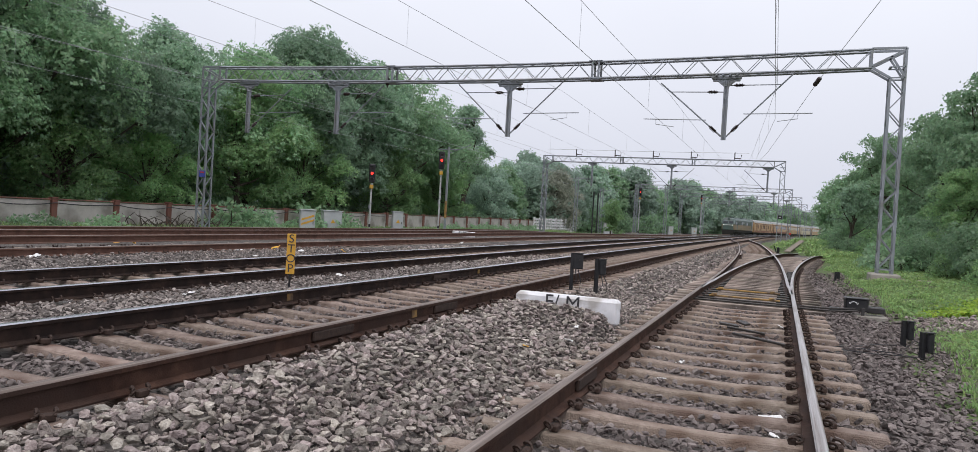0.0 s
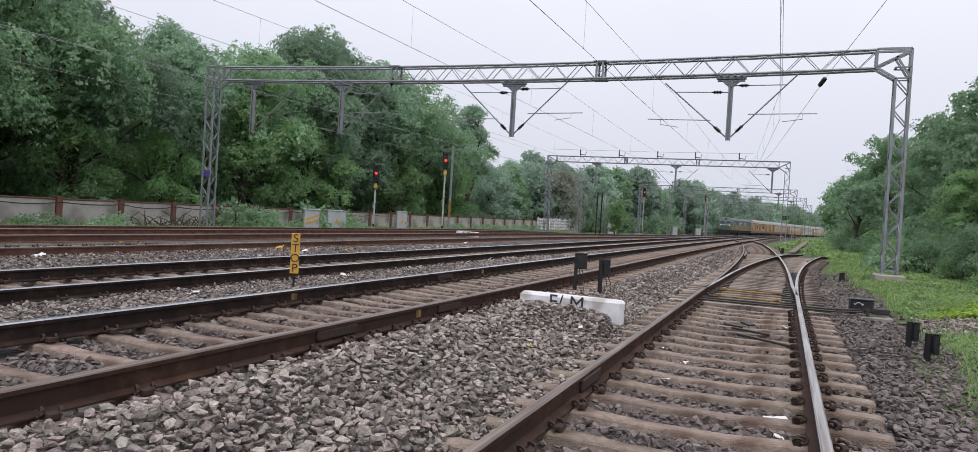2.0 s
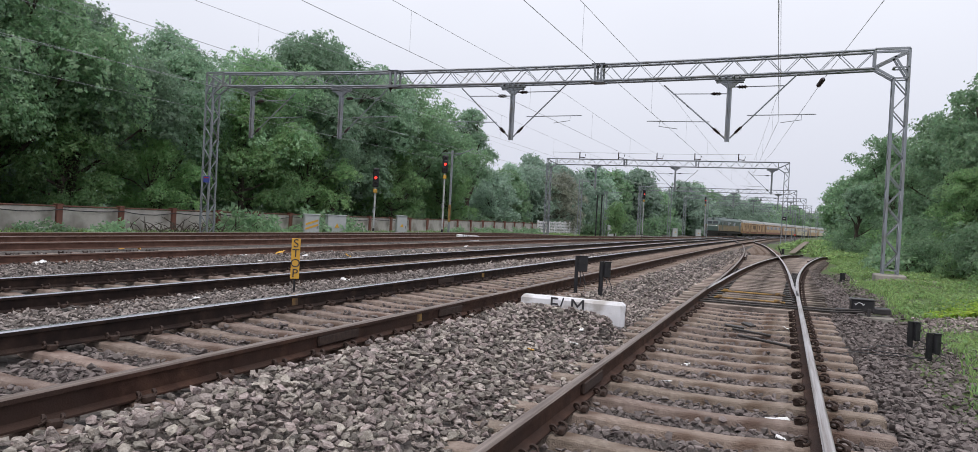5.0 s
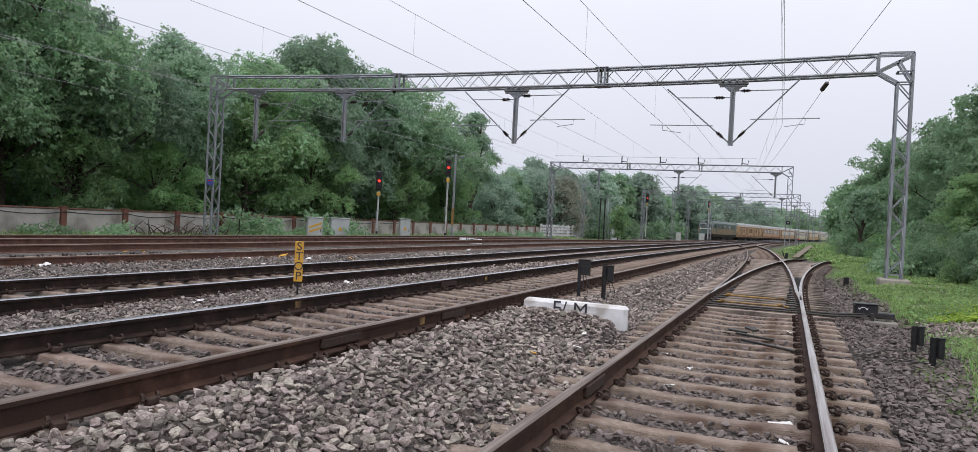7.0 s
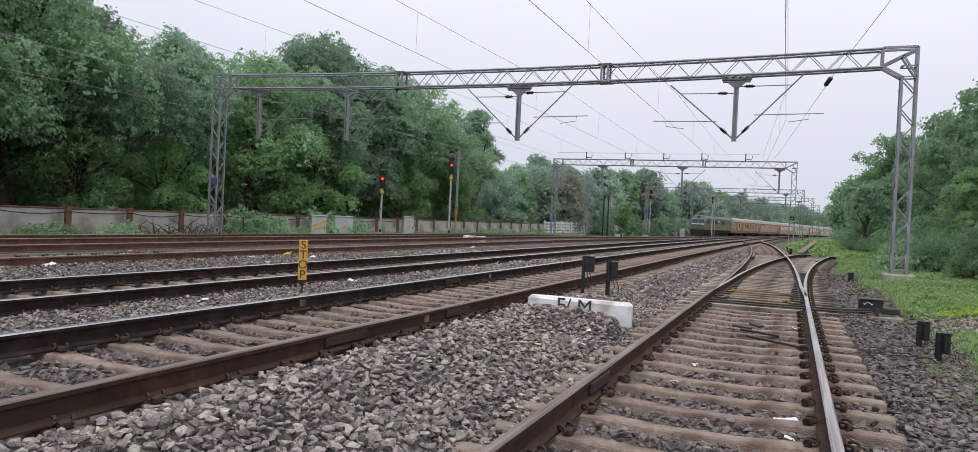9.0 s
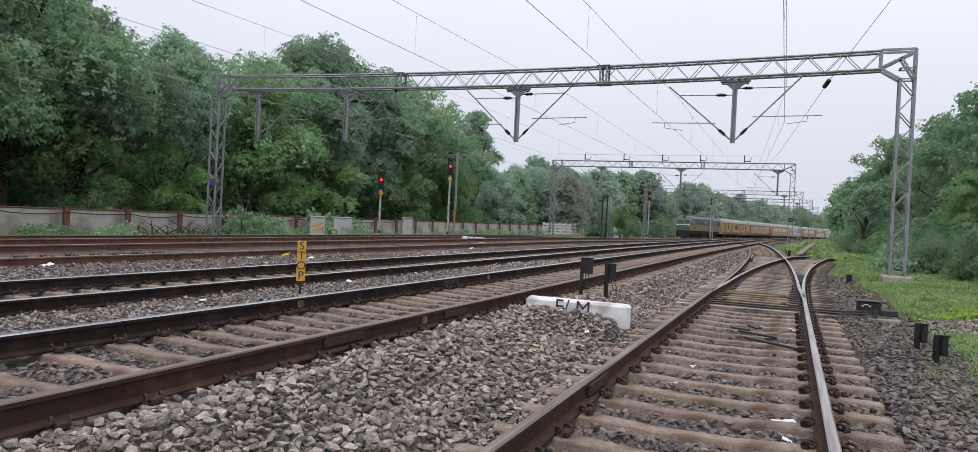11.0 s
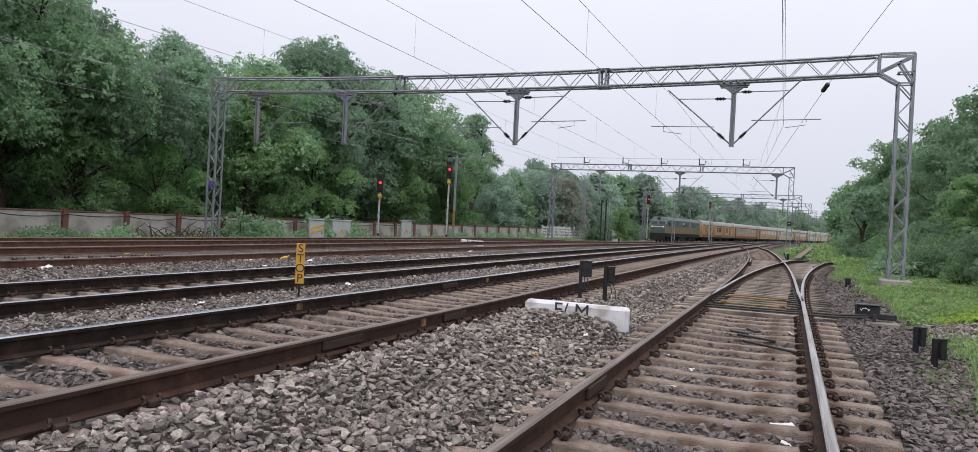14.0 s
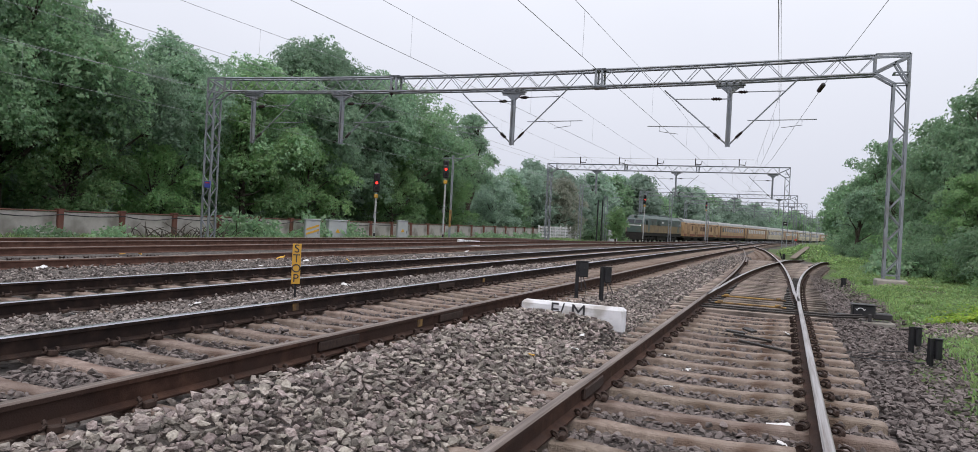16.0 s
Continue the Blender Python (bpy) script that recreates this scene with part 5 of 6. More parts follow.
# a second white block far across, and scraps strewn over the outer tracks
fm_far = copy_thing(fm, pose(-17.0, 38.5, 0.27, 0, 1.0, 10))
fm_far["label"] = "whitewashed concrete block lettered F/M between outer tracks"
for x, yv, w, mt in ((-13.4, 11.9, 0.2, 0), (-12.6, 14.6, 0.16, 0), (-11.9, 16.2, 0.1, 0), (-10.6, 20.3, 0.2, 0), (-10.2, 21.6, 0.14, 1), (-12.2, 27.5, 0.16, 0), (-15.6, 13.6, 0.22, 1), (-16.0, 14.4, 0.2, 1), (-12.8, 16.3, 0.18, 1), (-11.4, 17.5, 0.14, 1),
                     (-23.0, 18.2, 0.3, 0), (-22.5, 19.0, 0.4, 0), (-23.6, 24.0, 0.26, 0), (-2.15, 8.3, 0.05, 0), (-2.3, 6.9, 0.05, 1), (-0.9, 7.9, 0.06, 0), (-1.2, 8.9, 0.05, 0), (-7.2, 11.0, 0.12, 0)):
    lt = thing("litter_scrap", ("crumpled white scrap of litter on the ballast", "yellow scrap of wrapping on the ballast")[mt], "litter", pose(x, yv, bed_z(x, yv) + 0.05 + w * 0.15, rng.uniform(-30, 30), rng.uniform(-30, 30), rng.uniform(0, 360)), "litter")
    n = 6
    V = [(w * (i / (n - 1) - 0.5) * 1.3, w * (j / (n - 1) - 0.5), w * 0.28 * noise.noise(Vector((i * 0.5 + x, j * 0.8, yv)))) for i in range(n) for j in range(n)]
    V += [(a, b, c - 0.004) for a, b, c in V]
    F = [(i * n + j, i * n + j + 1, (i + 1) * n + j + 1, (i + 1) * n + j) for i in range(n - 1) for j in range(n - 1)]
    F += [tuple(k + n * n for k in f)[::-1] for f in F]
    part("scrap", Geo().add(V, F), (M_LITTER, M_YELLOW)[mt], lt)
pipe = thing("ground_pipe", "grey green pipe with white ends lying by the outer track", "pipe", pose(-22.6, 19.1, bed_z(-22.6, 19.1) + 0.07))
part("tube", Geo().tube([(0, -1.75, 0), (0, 1.75, 0)], 0.06, 10), M_PIPE, pipe)
for yv in (-1.85, 1.85):
    part("end_cap", Geo().tube([(0, yv - 0.12, 0), (0, yv + 0.12, 0)], 0.075, 10), M_WHITE, pipe, "white end cap")
lever = thing("point_lever", "small black hand lever beside the far rails", "point lever", pose(-0.14, 50.2, bed_z(-0.14, 50.2), 0, 0, 12))
part("base", Geo().box((0, 0, 0.08), (0.5, 0.3, 0.16), 0.02), M_BLACK, lever)
part("handle", Geo().bar((0.02, 0, 0.12), (-0.16, 0, 0.62), 0.07, 0.05), M_BLACK, lever)
part("weight", Geo().box((0.10, 0, 0.36), (0.16, 0.14, 0.36), 0.03), M_BLACK, lever)
# a heap of cut brushwood against the wall
heap = thing("brushwood_heap", "heap of dry dark cut branches against the wall", "brushwood", pose(-27.0, 27.2, -0.5))
g = Geo()
br_rng = random.Random(9)
for k in range(110):
    a = br_rng.uniform(0, 6.283)
    p0 = Vector((br_rng.uniform(-0.8, 0.8), br_rng.uniform(-3.2, 3.2), br_rng.uniform(0, 0.5)))
    p1 = p0 + Vector((math.cos(a) * br_rng.uniform(0.3, 0.9), math.sin(a) * br_rng.uniform(0.4, 1.4), br_rng.uniform(0.1, 0.8)))
    g.tube([p0, p0.lerp(p1, 0.5) + Vector((0, 0, 0.12)), p1], [0.03, 0.02, 0.008], 4, caps=False)
part("branch_tangle", g, M_BARK, heap)["kind"] = "stuff"
# broken pieces of board between the rails of the turnout
for x, yv, a, w in ((-0.6, 10.95, 14, 0.26), (-0.42, 11.3, -48, 0.2), (-0.12, 9.75, -6, 0.75), (-0.35, 10.5, 8, 0.5), (-0.45, 24.0, 30, 0.5), (0.05, 25.5, -20, 0.45), (-0.2, 27.5, 15, 0.5)):
    bd = thing("broken_board", "dark broken piece of board between the rails", "board", pose(x, yv, ZA - 0.15, 4, 6, a), "broken boards")
    part("piece", Geo().box((0, 0, 0), (w, 0.045 if 0.4 < w and yv < 20 else 0.11, 0.03), 0.006), M_GREASE if yv < 20 else M_TIMBER, bd)
for x, yv in ((-22.6, 92.0), (-22.1, 92.4)):
    bp = thing("black_post", "thin black post beside the lattice mast", "post", pose(x, yv, -0.55), "black posts")
    part("shaft", Geo().tube([(0, 0, -0.3), (0, 0, 5.6)], 0.09, 8), M_BLACK, bp)
marker = thing("red_marker", "small red marker board beside the far track", "marker board", pose(1.35, 112, -0.1))
part("stake", Geo().box((0, 0.03, 0.6), (0.06, 0.06, 1.5), 0.006), M_BLACK, marker)
part("board", Geo().box((0, 0, 1.25), (0.24, 0.03, 0.24), 0.01), M_REDPAINT, marker)


# ---- the train ----
M_LOCO_UP = material("grey_green_loco_paint", [(0.065, 0.10, 0.092), (0.10, 0.14, 0.128)], scale=1.2, rough=0.5, bump=0.03, stain=(0.10, 0.10, 0.09))
M_LOCO_LOW = material("ochre_loco_paint", [(0.20, 0.145, 0.075), (0.26, 0.195, 0.11)], scale=1.2, rough=0.55, bump=0.03, stain=(0.17, 0.13, 0.09))
M_COACH = material("orange_coach_paint", [(0.40, 0.245, 0.125), (0.50, 0.33, 0.18)], scale=0.8, rough=0.55, bump=0.02, stain=(0.30, 0.19, 0.115))
M_COACH_CREAM = material("cream_coach_paint", [(0.48, 0.41, 0.29), (0.57, 0.50, 0.37)], scale=0.8, rough=0.55, bump=0.02, stain=(0.38, 0.32, 0.22))
M_ROOF = material("pale_coach_roof", [(0.27, 0.275, 0.27), (0.36, 0.365, 0.36)], scale=1.0, rough=0.7, bump=0.03, stain=(0.2, 0.2, 0.19))
M_UNDER = material("sooty_underframe", [(0.018, 0.016, 0.016), (0.04, 0.035, 0.033)], scale=3, rough=0.85, bump=0.2)
M_GLASS = material("dark_window_glass", [(0.02, 0.025, 0.03), (0.035, 0.04, 0.045)], scale=1, rough=0.08, bump=0, spec=0.6)
M_PALEWIN = material("pale_window_shutters", [(0.55, 0.56, 0.55), (0.66, 0.67, 0.66)], scale=2, rough=0.5, bump=0)
M_LOWBAND = material("red_brown_band", [(0.20, 0.075, 0.045), (0.27, 0.11, 0.07)], scale=2, rough=0.6, bump=0)
M_DKPAINT = material("dark_brown_marking", [(0.09, 0.05, 0.03), (0.13, 0.07, 0.045)], scale=3, rough=0.7, bump=0)


def wheelset(parent, y, r=0.48):
    w = Geo()
    for s in (-1, 1):
        w.tube([(s * 0.80, y, r), (s * 0.935, y, r)], r, 18).tube([(s * 0.78, y, r), (s * 0.81, y, r)], r + 0.03, 18)
    w.tube([(-0.9, y, r), (0.9, y, r)], 0.09, 8)
    part("wheelset", w, M_UNDER, parent, "dark steel wheelset")


def bogie(vehicle, yc, axles, spread):
    b = Geo()
    for s in (-1, 1):
        b.box((s * 1.06, yc, 0.62), (0.14, spread + 1.1, 0.26), 0.04)
        for k in range(axles):
            yk = yc + (k - (axles - 1) / 2) * spread / max(1, axles - 1)
            b.box((s * 1.1, yk, 0.5), (0.2, 0.42, 0.4), 0.04).tube([(s * 1.1, yk + 0.42, 0.45), (s * 1.1, yk + 0.42, 0.95)], 0.1, 8)
    b.box((0, yc, 0.72), (1.9, 0.6, 0.24), 0.03)
    bo = part("bogie", b, M_UNDER, vehicle, "sooty bogie frame")
    for k in range(axles):
        wheelset(bo, yc + (k - (axles - 1) / 2) * spread / max(1, axles - 1))


def section_loft(g, sections, mi=0):
    """Skin through cross sections (y, outline of (x, z))."""
    n = len(sections[0][1])
    V = [(x, y, z) for y, o in sections for x, z in o]
    F = [(i * n + k, i * n + (k + 1) % n, (i + 1) * n + (k + 1) % n, (i + 1) * n + k) for i in range(len(sections) - 1) for k in range(n)]
    F += [tuple(range(n)), tuple(range(len(V) - n, len(V)))[::-1]]
    return g.add(V, F, mi)


def loco():
    """Electric locomotive, its nose at y = 0, driving towards -y; z from the rail head."""
    t = thing("electric_locomotive", "grey green and ochre electric locomotive pulling the train", "locomotive")
    LEN = 19.3
    t.scale = (1.0, 1.0, 1.12)
    lo = lambda w, z0, z1: [(-w, z0), (w, z0), (w, z1), (-w, z1)]
    g = section_loft(Geo(), [(0.30, lo(1.30, 1.36, 2.42)), (0.62, lo(1.5, 1.36, 2.42)), (LEN - 0.62, lo(1.5, 1.36, 2.42)), (LEN - 0.3, lo(1.3, 1.36, 2.42))])
    part("lower_body", g, M_LOCO_LOW, t, "ochre lower body side")
    up = lambda w, z1, z2, wt: [(-w, 2.424), (w, 2.424), (w, z1), (wt, z2), (-wt, z2), (-w, z1)]
    g = section_loft(Geo(), [(0.30, up(1.30, 2.5, 2.54, 1.2)), (0.55, up(1.42, 2.9, 3.05, 1.15)), (0.95, up(1.5, 3.2, 3.62, 1.05)), (1.8, up(1.5, 3.28, 3.72, 1.0)),
                             (LEN - 1.8, up(1.5, 3.28, 3.72, 1.0)), (LEN - 0.95, up(1.5, 3.2, 3.62, 1.05)), (LEN - 0.55, up(1.42, 2.9, 3.05, 1.15)), (LEN - 0.3, up(1.3, 2.5, 2.54, 1.2))])
    body = part("upper_body", g, M_LOCO_UP, t)
    for s in (-1, 1):
        part("windscreen", Geo().add([(s * 0.10, 0.30, 2.6), (s * 1.14, 0.33, 2.6), (s * 1.06, 0.51, 3.05), (s * 0.10, 0.49, 3.05), (s * 0.10, 0.40, 2.6), (s * 1.14, 0.43, 2.6), (s * 1.06, 0.61, 3.05), (s * 0.10, 0.59, 3.05)],
                                     [(0, 1, 2, 3), (7, 6, 5, 4), (0, 4, 5, 1), (1, 5, 6, 2), (2, 6, 7, 3), (3, 7, 4, 0)]), M_GLASS, body, "dark windscreen")
        part("headlamp", Geo().tube([(s * 0.95, 0.30, 2.28), (s * 0.95, 0.20, 2.28)], 0.085, 12), M_HEADLAMP, t, "round headlamp")
        part("cab_trim", Geo().tube([(s * 1.3, 0.29, 1.42), (s * 1.3, 0.29, 2.48), (s * 1.4, 0.5, 2.92), (s * 1.12, 0.60, 3.12), (0, 0.62, 3.14)], 0.03, 6), M_GALV, body, "pale edge round the cab front")
        part("buffer", Geo().tube([(s * 0.98, 0.32, 1.12), (s * 0.98, -0.1, 1.12)], 0.09, 8).tube([(s * 0.98, -0.1, 1.12), (s * 0.98, -0.16, 1.12)], 0.23, 12), M_UNDER, t, "round buffer")
        for y in (1.55, LEN - 1.55):
            part("cab_window", Geo().box((s * 1.505, y, 2.72), (0.03, 0.75, 0.6), 0.01), M_GLASS, body)
            part("cab_door", Geo().box((s * 1.51, y + (0.95 if y < 5 else -0.95), 2.35), (0.03, 0.62, 1.8), 0.01), M_LOCO_UP, body)
        for k in range(5):
            y = 4.6 + k * 2.5
            pan = part("louvre_panel", Geo().box((s * 1.505, y, 2.72), (0.03, 1.5, 0.62), 0.01), M_GLASS if k % 2 else M_LOCO_UP, body)
            for j in range(5):
                part("slat", Geo().box((s * 1.53, y, 2.48 + j * 0.12), (0.03, 1.4, 0.035)), M_LOCO_UP, pan)
        part("handrail", Geo().tube([(s * 1.54, 0.95, 1.3), (s * 1.54, 0.95, 2.7)], 0.02, 5), M_GALV, body)
        part("number_plate", Geo().box((s * 1.515, 8.9, 2.86), (0.03, 0.9, 0.24)), M_PALEWIN, body, "pale plate with unreadable marks")
    part("nose_panel", Geo().box((0, 0.285, 2.0), (2.3, 0.05, 0.8), 0.02).box((0, 0.28, 1.5), (2.4, 0.06, 0.3), 0.02), M_LOCO_UP, t, "dark grey panel below the windscreens")
    part("nose_band", Geo().box((0, 0.25, 2.28), (1.6, 0.06, 0.12), 0.02), M_PALEWIN, t, "pale band across the nose")
    part("roof_lamp", Geo().box((0, 0.72, 3.55), (0.5, 0.3, 0.24), 0.05), M_LOCO_UP, body)
    part("underframe", Geo().box((0, LEN / 2, 1.12), (2.7, LEN - 0.7, 0.476), 0.03).box((0, LEN / 2, 0.65), (2.3, 4.2, 0.6), 0.06).prism([(-1.2, 0.32), (1.2, 0.32), (1.3, 1.35), (-1.3, 1.35)], 0.32, 0.5, "y"), M_UNDER, t, "sooty underframe and pilot")
    for yb in (4.3, LEN - 4.3):
        bogie(t, yb, 3, 3.6)
    part("roof_hatch", Geo().box((0, 6.5, 3.80), (1.5, 3.2, 0.18), 0.05), M_LOCO_UP, body)
    part("roof_hatch", Geo().box((0, 11.5, 3.82), (1.6, 4.0, 0.22), 0.05), M_LOCO_UP, body)
    for yb, raised in ((3.4, False), (LEN - 3.4, True)):
        p = Geo()
        h = 1.55 if raised else 0.25
        for s in (-1, 1):
            p.tube([(s * 0.5, yb - 0.7, 3.85), (s * 0.35, yb + 0.7, 3.85 + h * 0.5), (s * 0.6, yb - 0.2, 3.85 + h)], 0.03, 5)
            p.tube([(s * 0.5, yb - 0.7, 3.72), (s * 0.5, yb - 0.7, 3.9)], 0.06, 6)
        p.tube([(-0.9, yb - 0.2, 3.85 + h), (0.9, yb - 0.2, 3.85 + h)], 0.03, 5).tube([(-0.5, yb - 0.7, 3.87), (0.5, yb - 0.7, 3.87)], 0.03, 5)
        part("pantograph", p, M_UNDER, body, "raised pantograph" if raised else "folded pantograph")
    return t


def coach(kind, label):
    """A long coach, its leading end at y = 0; z from the rail head."""
    t = thing("railway_coach", label, "railway coach", group="coaches of the train")
    t.scale = (1.0, 1.0, 1.12)
    LEN = 22.4
    paint = M_COACH if kind != "cream" else M_COACH_CREAM
    o = [(-1.52, 1.05), (1.52, 1.05), (1.56, 1.6), (1.56, 2.9), (1.48, 3.2), (-1.48, 3.2), (-1.56, 2.9), (-1.56, 1.6)]
    inset = [(x * 0.97, z) for x, z in o]
    body = part("body", section_loft(Geo(), [(0.0, inset), (0.08, o), (LEN - 0.08, o), (LEN, inset)]), paint, t)
    ro = [(-1.485, 3.19), (1.485, 3.19), (1.3, 3.5), (0.9, 3.70), (0.4, 3.80), (-0.4, 3.80), (-0.9, 3.70), (-1.3, 3.5)]
    part("roof", section_loft(Geo(), [(0.02, ro), (LEN - 0.02, ro)]), M_ROOF, t, "pale grey curved roof")
    part("underframe", Geo().box((0, LEN / 2, 0.92), (2.7, LEN - 0.3, 0.26), 0.03).box((0, 8.4, 0.62), (2.4, 2.4, 0.5), 0.05).box((0.2, 13.6, 0.6), (2.2, 1.8, 0.5), 0.05), M_UNDER, t, "sooty underframe with boxes")
    part("gangway", Geo().box((0, -0.25, 2.1), (1.0, 0.5, 2.0), 0.05), M_UNDER, t, "black gangway bellows")
    for yb in (3.6, LEN - 3.6):
        bogie(t, yb, 2, 2.7)
    for s in (-1, 1):
        if kind == "parcel":
            for y in (2.6, 7.4, 14.6, 19.6):
                d = part("sliding_door", Geo().box((s * 1.57, y, 2.1), (0.04, 1.9, 1.95), 0.01), paint, body)
                for j in (-0.6, 0, 0.6):
                    part("rib", Geo().box((s * 1.6, y + j, 2.1), (0.04, 0.08, 1.9)), M_DKPAINT, d, "dark door rib")
            for y in (4.9, 10.3, 11.6, 12.4, 17.1):
                part("dark_marking", Geo().box((s * 1.565, y, 2.35), (0.02, 0.85, 0.8)), M_DKPAINT, body, "dark painted panel marking")
        else:
            for k in range(10):
                y = 3.1 + k * 1.8
                w = part("window", Geo().box((s * 1.565, y, 2.45), (0.04, 1.05, 0.72), 0.02), M_PALEWIN if kind == "pale" else M_GLASS, body)
                for j in (-0.2, 0.0, 0.2):
                    part("window_bar", Geo().box((s * 1.59, y, 2.45 + j), (0.02, 1.0, 0.03)), M_GALV, w)
            for y in (1.1, LEN - 1.1):
                part("door", Geo().box((s * 1.565, y, 2.05), (0.04, 0.8, 1.95), 0.01), M_DKPAINT, body)
        if kind in ("parcel", "orange"):
            part("lower_band", Geo().box((s * 1.548, LEN / 2, 1.28), (0.03, LEN - 0.3, 0.34)), M_LOWBAND, body, "red brown lower band")
        part("stripe", Geo().box((s * 1.564, LEN / 2, 3.0), (0.02, LEN - 0.4, 0.12)), M_DKPAINT, body, "dark stripe below the roof")
    return t


train_things = [(loco(), 0.0)]
proto_c = {}
for k in range(10):
    kd = ("parcel", "orange", "pale", "cream", "pale", "cream", "cream", "pale", "cream", "cream")[k]
    if kd not in proto_c:
        proto_c[kd] = coach(kd, {"parcel": "orange parcel van with dark door ribs", "orange": "orange coach with dark barred windows", "pale": "orange coach with pale shuttered windows", "cream": "cream coach with dark barred windows"}[kd])
        c = proto_c[kd]
    else:
        c = copy_thing(proto_c[kd], Matrix.Identity(4))
    train_things.append((c, 19.9 + 23.0 * k))


def train_at(t, offset):
    """Pose of a vehicle whose leading end is that far behind the train's nose."""
    s = 64.17 - 3.066 * t - 0.0441 * t * t + offset
    return pose(-22.0 + s * SIN10, 106.0 + s * COS10, TRAIN_Z, 0, 0, -10)


# ---- grass, creepers and weeds ----
def tufts(name, n, place, blade_h, blade_w, mat, seed, label, category, blades=7):
    r = np.random.RandomState(seed)
    V, F = [], []
    for k in range(n):
        q = place(r)
        if q is None:
            continue
        x, yv, z = q
        for b in range(blades):
            a = r.rand() * 6.283
            h = blade_h * (0.5 + r.rand())
            bx, by = x + 0.06 * r.randn(), yv + 0.06 * r.randn()
            dx, dy = math.cos(a), math.sin(a)
            w = blade_w * (0.6 + 0.8 * r.rand())
            out = h * (0.3 + 0.6 * r.rand())
            o = len(V)
            V += [(bx - dy * w, by + dx * w, z - 0.02), (bx + dy * w, by - dx * w, z - 0.02), (bx + dx * out * 0.4 + dy * w * 0.8, by + dy * out * 0.4 - dx * w * 0.8, z + h * 0.65),
                  (bx + dx * out * 0.4 - dy * w * 0.8, by + dy * out * 0.4 + dx * w * 0.8, z + h * 0.65), (bx + dx * out, by + dy * out, z + h)]
            F += [(o, o + 1, o + 2), (o, o + 2, o + 3), (o + 3, o + 2, o + 4)]
    ob = new(name, fast_mesh(name, V, F, mat))
    return tagged(ob, label, category, kind="stuff")


def verge_edge(yv):
    return 1.95 + 0.3 * smooth01((yv - 11) / 6) + 0.25 * math.sin(yv * 0.7) - 0.2 * smooth01((yv - 24) / 10) + 0.5 * smooth01((yv - 34) / 12)


def top_z(x, yv):
    return max(ground_z(x, yv), bed_z(x, yv) if -27 < x < 3.4 else -9)


def place_verge(r):
    yv = 7.6 + 62 * r.rand() ** 1.8
    e = verge_edge(yv)
    x = e + (5.5 + 0.02 * yv) * r.rand() ** 1.3
    if 13.3 < yv < 15.5 and x < 6 and r.rand() < 0.93:
        return None
    if noise.noise(Vector((x * 0.9, yv * 0.6, 7))) < -0.42 or (abs(x - 3.6) < 1.2 and abs(yv - 26.5) < 0.8):
        return None
    return x, yv, top_z(x, yv)


tufts("grass", 9500, place_verge, 0.09, 0.009, M_GRASS, 5, "fresh green grass on the verge", "grass", 8)


def place_far(r):
    yv = 47 + 110 * r.rand() ** 1.3
    lo = 2.4 - 3.0 * smooth01((yv - 50) / 14) + 0.05 * max(0, yv - 64)
    x = lo + (8.5 - lo + 0.05 * (yv - 50)) * r.rand()
    if abs(x - (0.53 + (yv - 54.2) * 0.0835)) < 0.42 and 50 < yv < 70.5:
        return None
    return x, yv, top_z(x, yv)


tufts("tall_weeds", 2600, place_far, 0.24, 0.025, M_GRASS, 6, "tall green weeds along the verge", "weeds", 7)


def place_wall(r):
    yv = 8 + 82 * r.rand()
    x = -27.9 + 4.3 * r.rand() ** 1.5
    return x, yv, top_z(x, yv)


tufts("wall_weeds", 3800, place_wall, 0.42, 0.03, M_GRASS, 8, "green weeds growing along the foot of the wall", "weeds", 7)


def flat_leaves(name, n, place, leaf, mat, seed, label, category):
    r = np.random.RandomState(seed)
    P = [p for p in (place(r) for _ in range(n)) if p is not None]
    k = len(P)
    C = np.array(P)
    N = np.array([0, 0, 1.0]) + r.normal(size=(k, 3)) * 0.45
    N /= np.linalg.norm(N, axis=1)[:, None]
    a = np.cross(N, r.normal(size=(k, 3)))
    a /= np.linalg.norm(a, axis=1)[:, None]
    b = np.cross(N, a)
    S = leaf * (0.6 + 0.8 * r.rand(k))[:, None]
    V = np.stack([C - a * S * 0.5, C - b * S * 0.42, C + a * S * 0.55 - N * S * 0.12, C + b * S * 0.42], 1).reshape(-1, 3)
    i = np.arange(k)[:, None] * 4
    ob = new(name, fast_mesh(name, V, np.concatenate([i + [0, 1, 2], i + [0, 2, 3]], 0), mat))
    return tagged(ob, label, category, kind="stuff")


def place_creeper(r):
    yv = 15.4 + 3.4 * r.rand() ** 1.3
    x = 2.35 + 0.3 * (yv - 15.4) + 6.0 * r.rand()
    edge = min(1.0, (x - 2.35 - 0.3 * (yv - 15.4)) / 1.3, (19.4 - yv) / 0.9)
    if noise.noise(Vector((x * 1.1, yv * 1.1, 2))) < 0.2 - 0.9 * edge:
        return None
    return x, yv, top_z(x, yv) + 0.03 + 0.16 * r.rand() * max(0.2, edge)


flat_leaves("creeper", 22000, place_creeper, 0.075, M_CREEPER, 9, "yellow green creeper leaves covering the verge", "creeper")


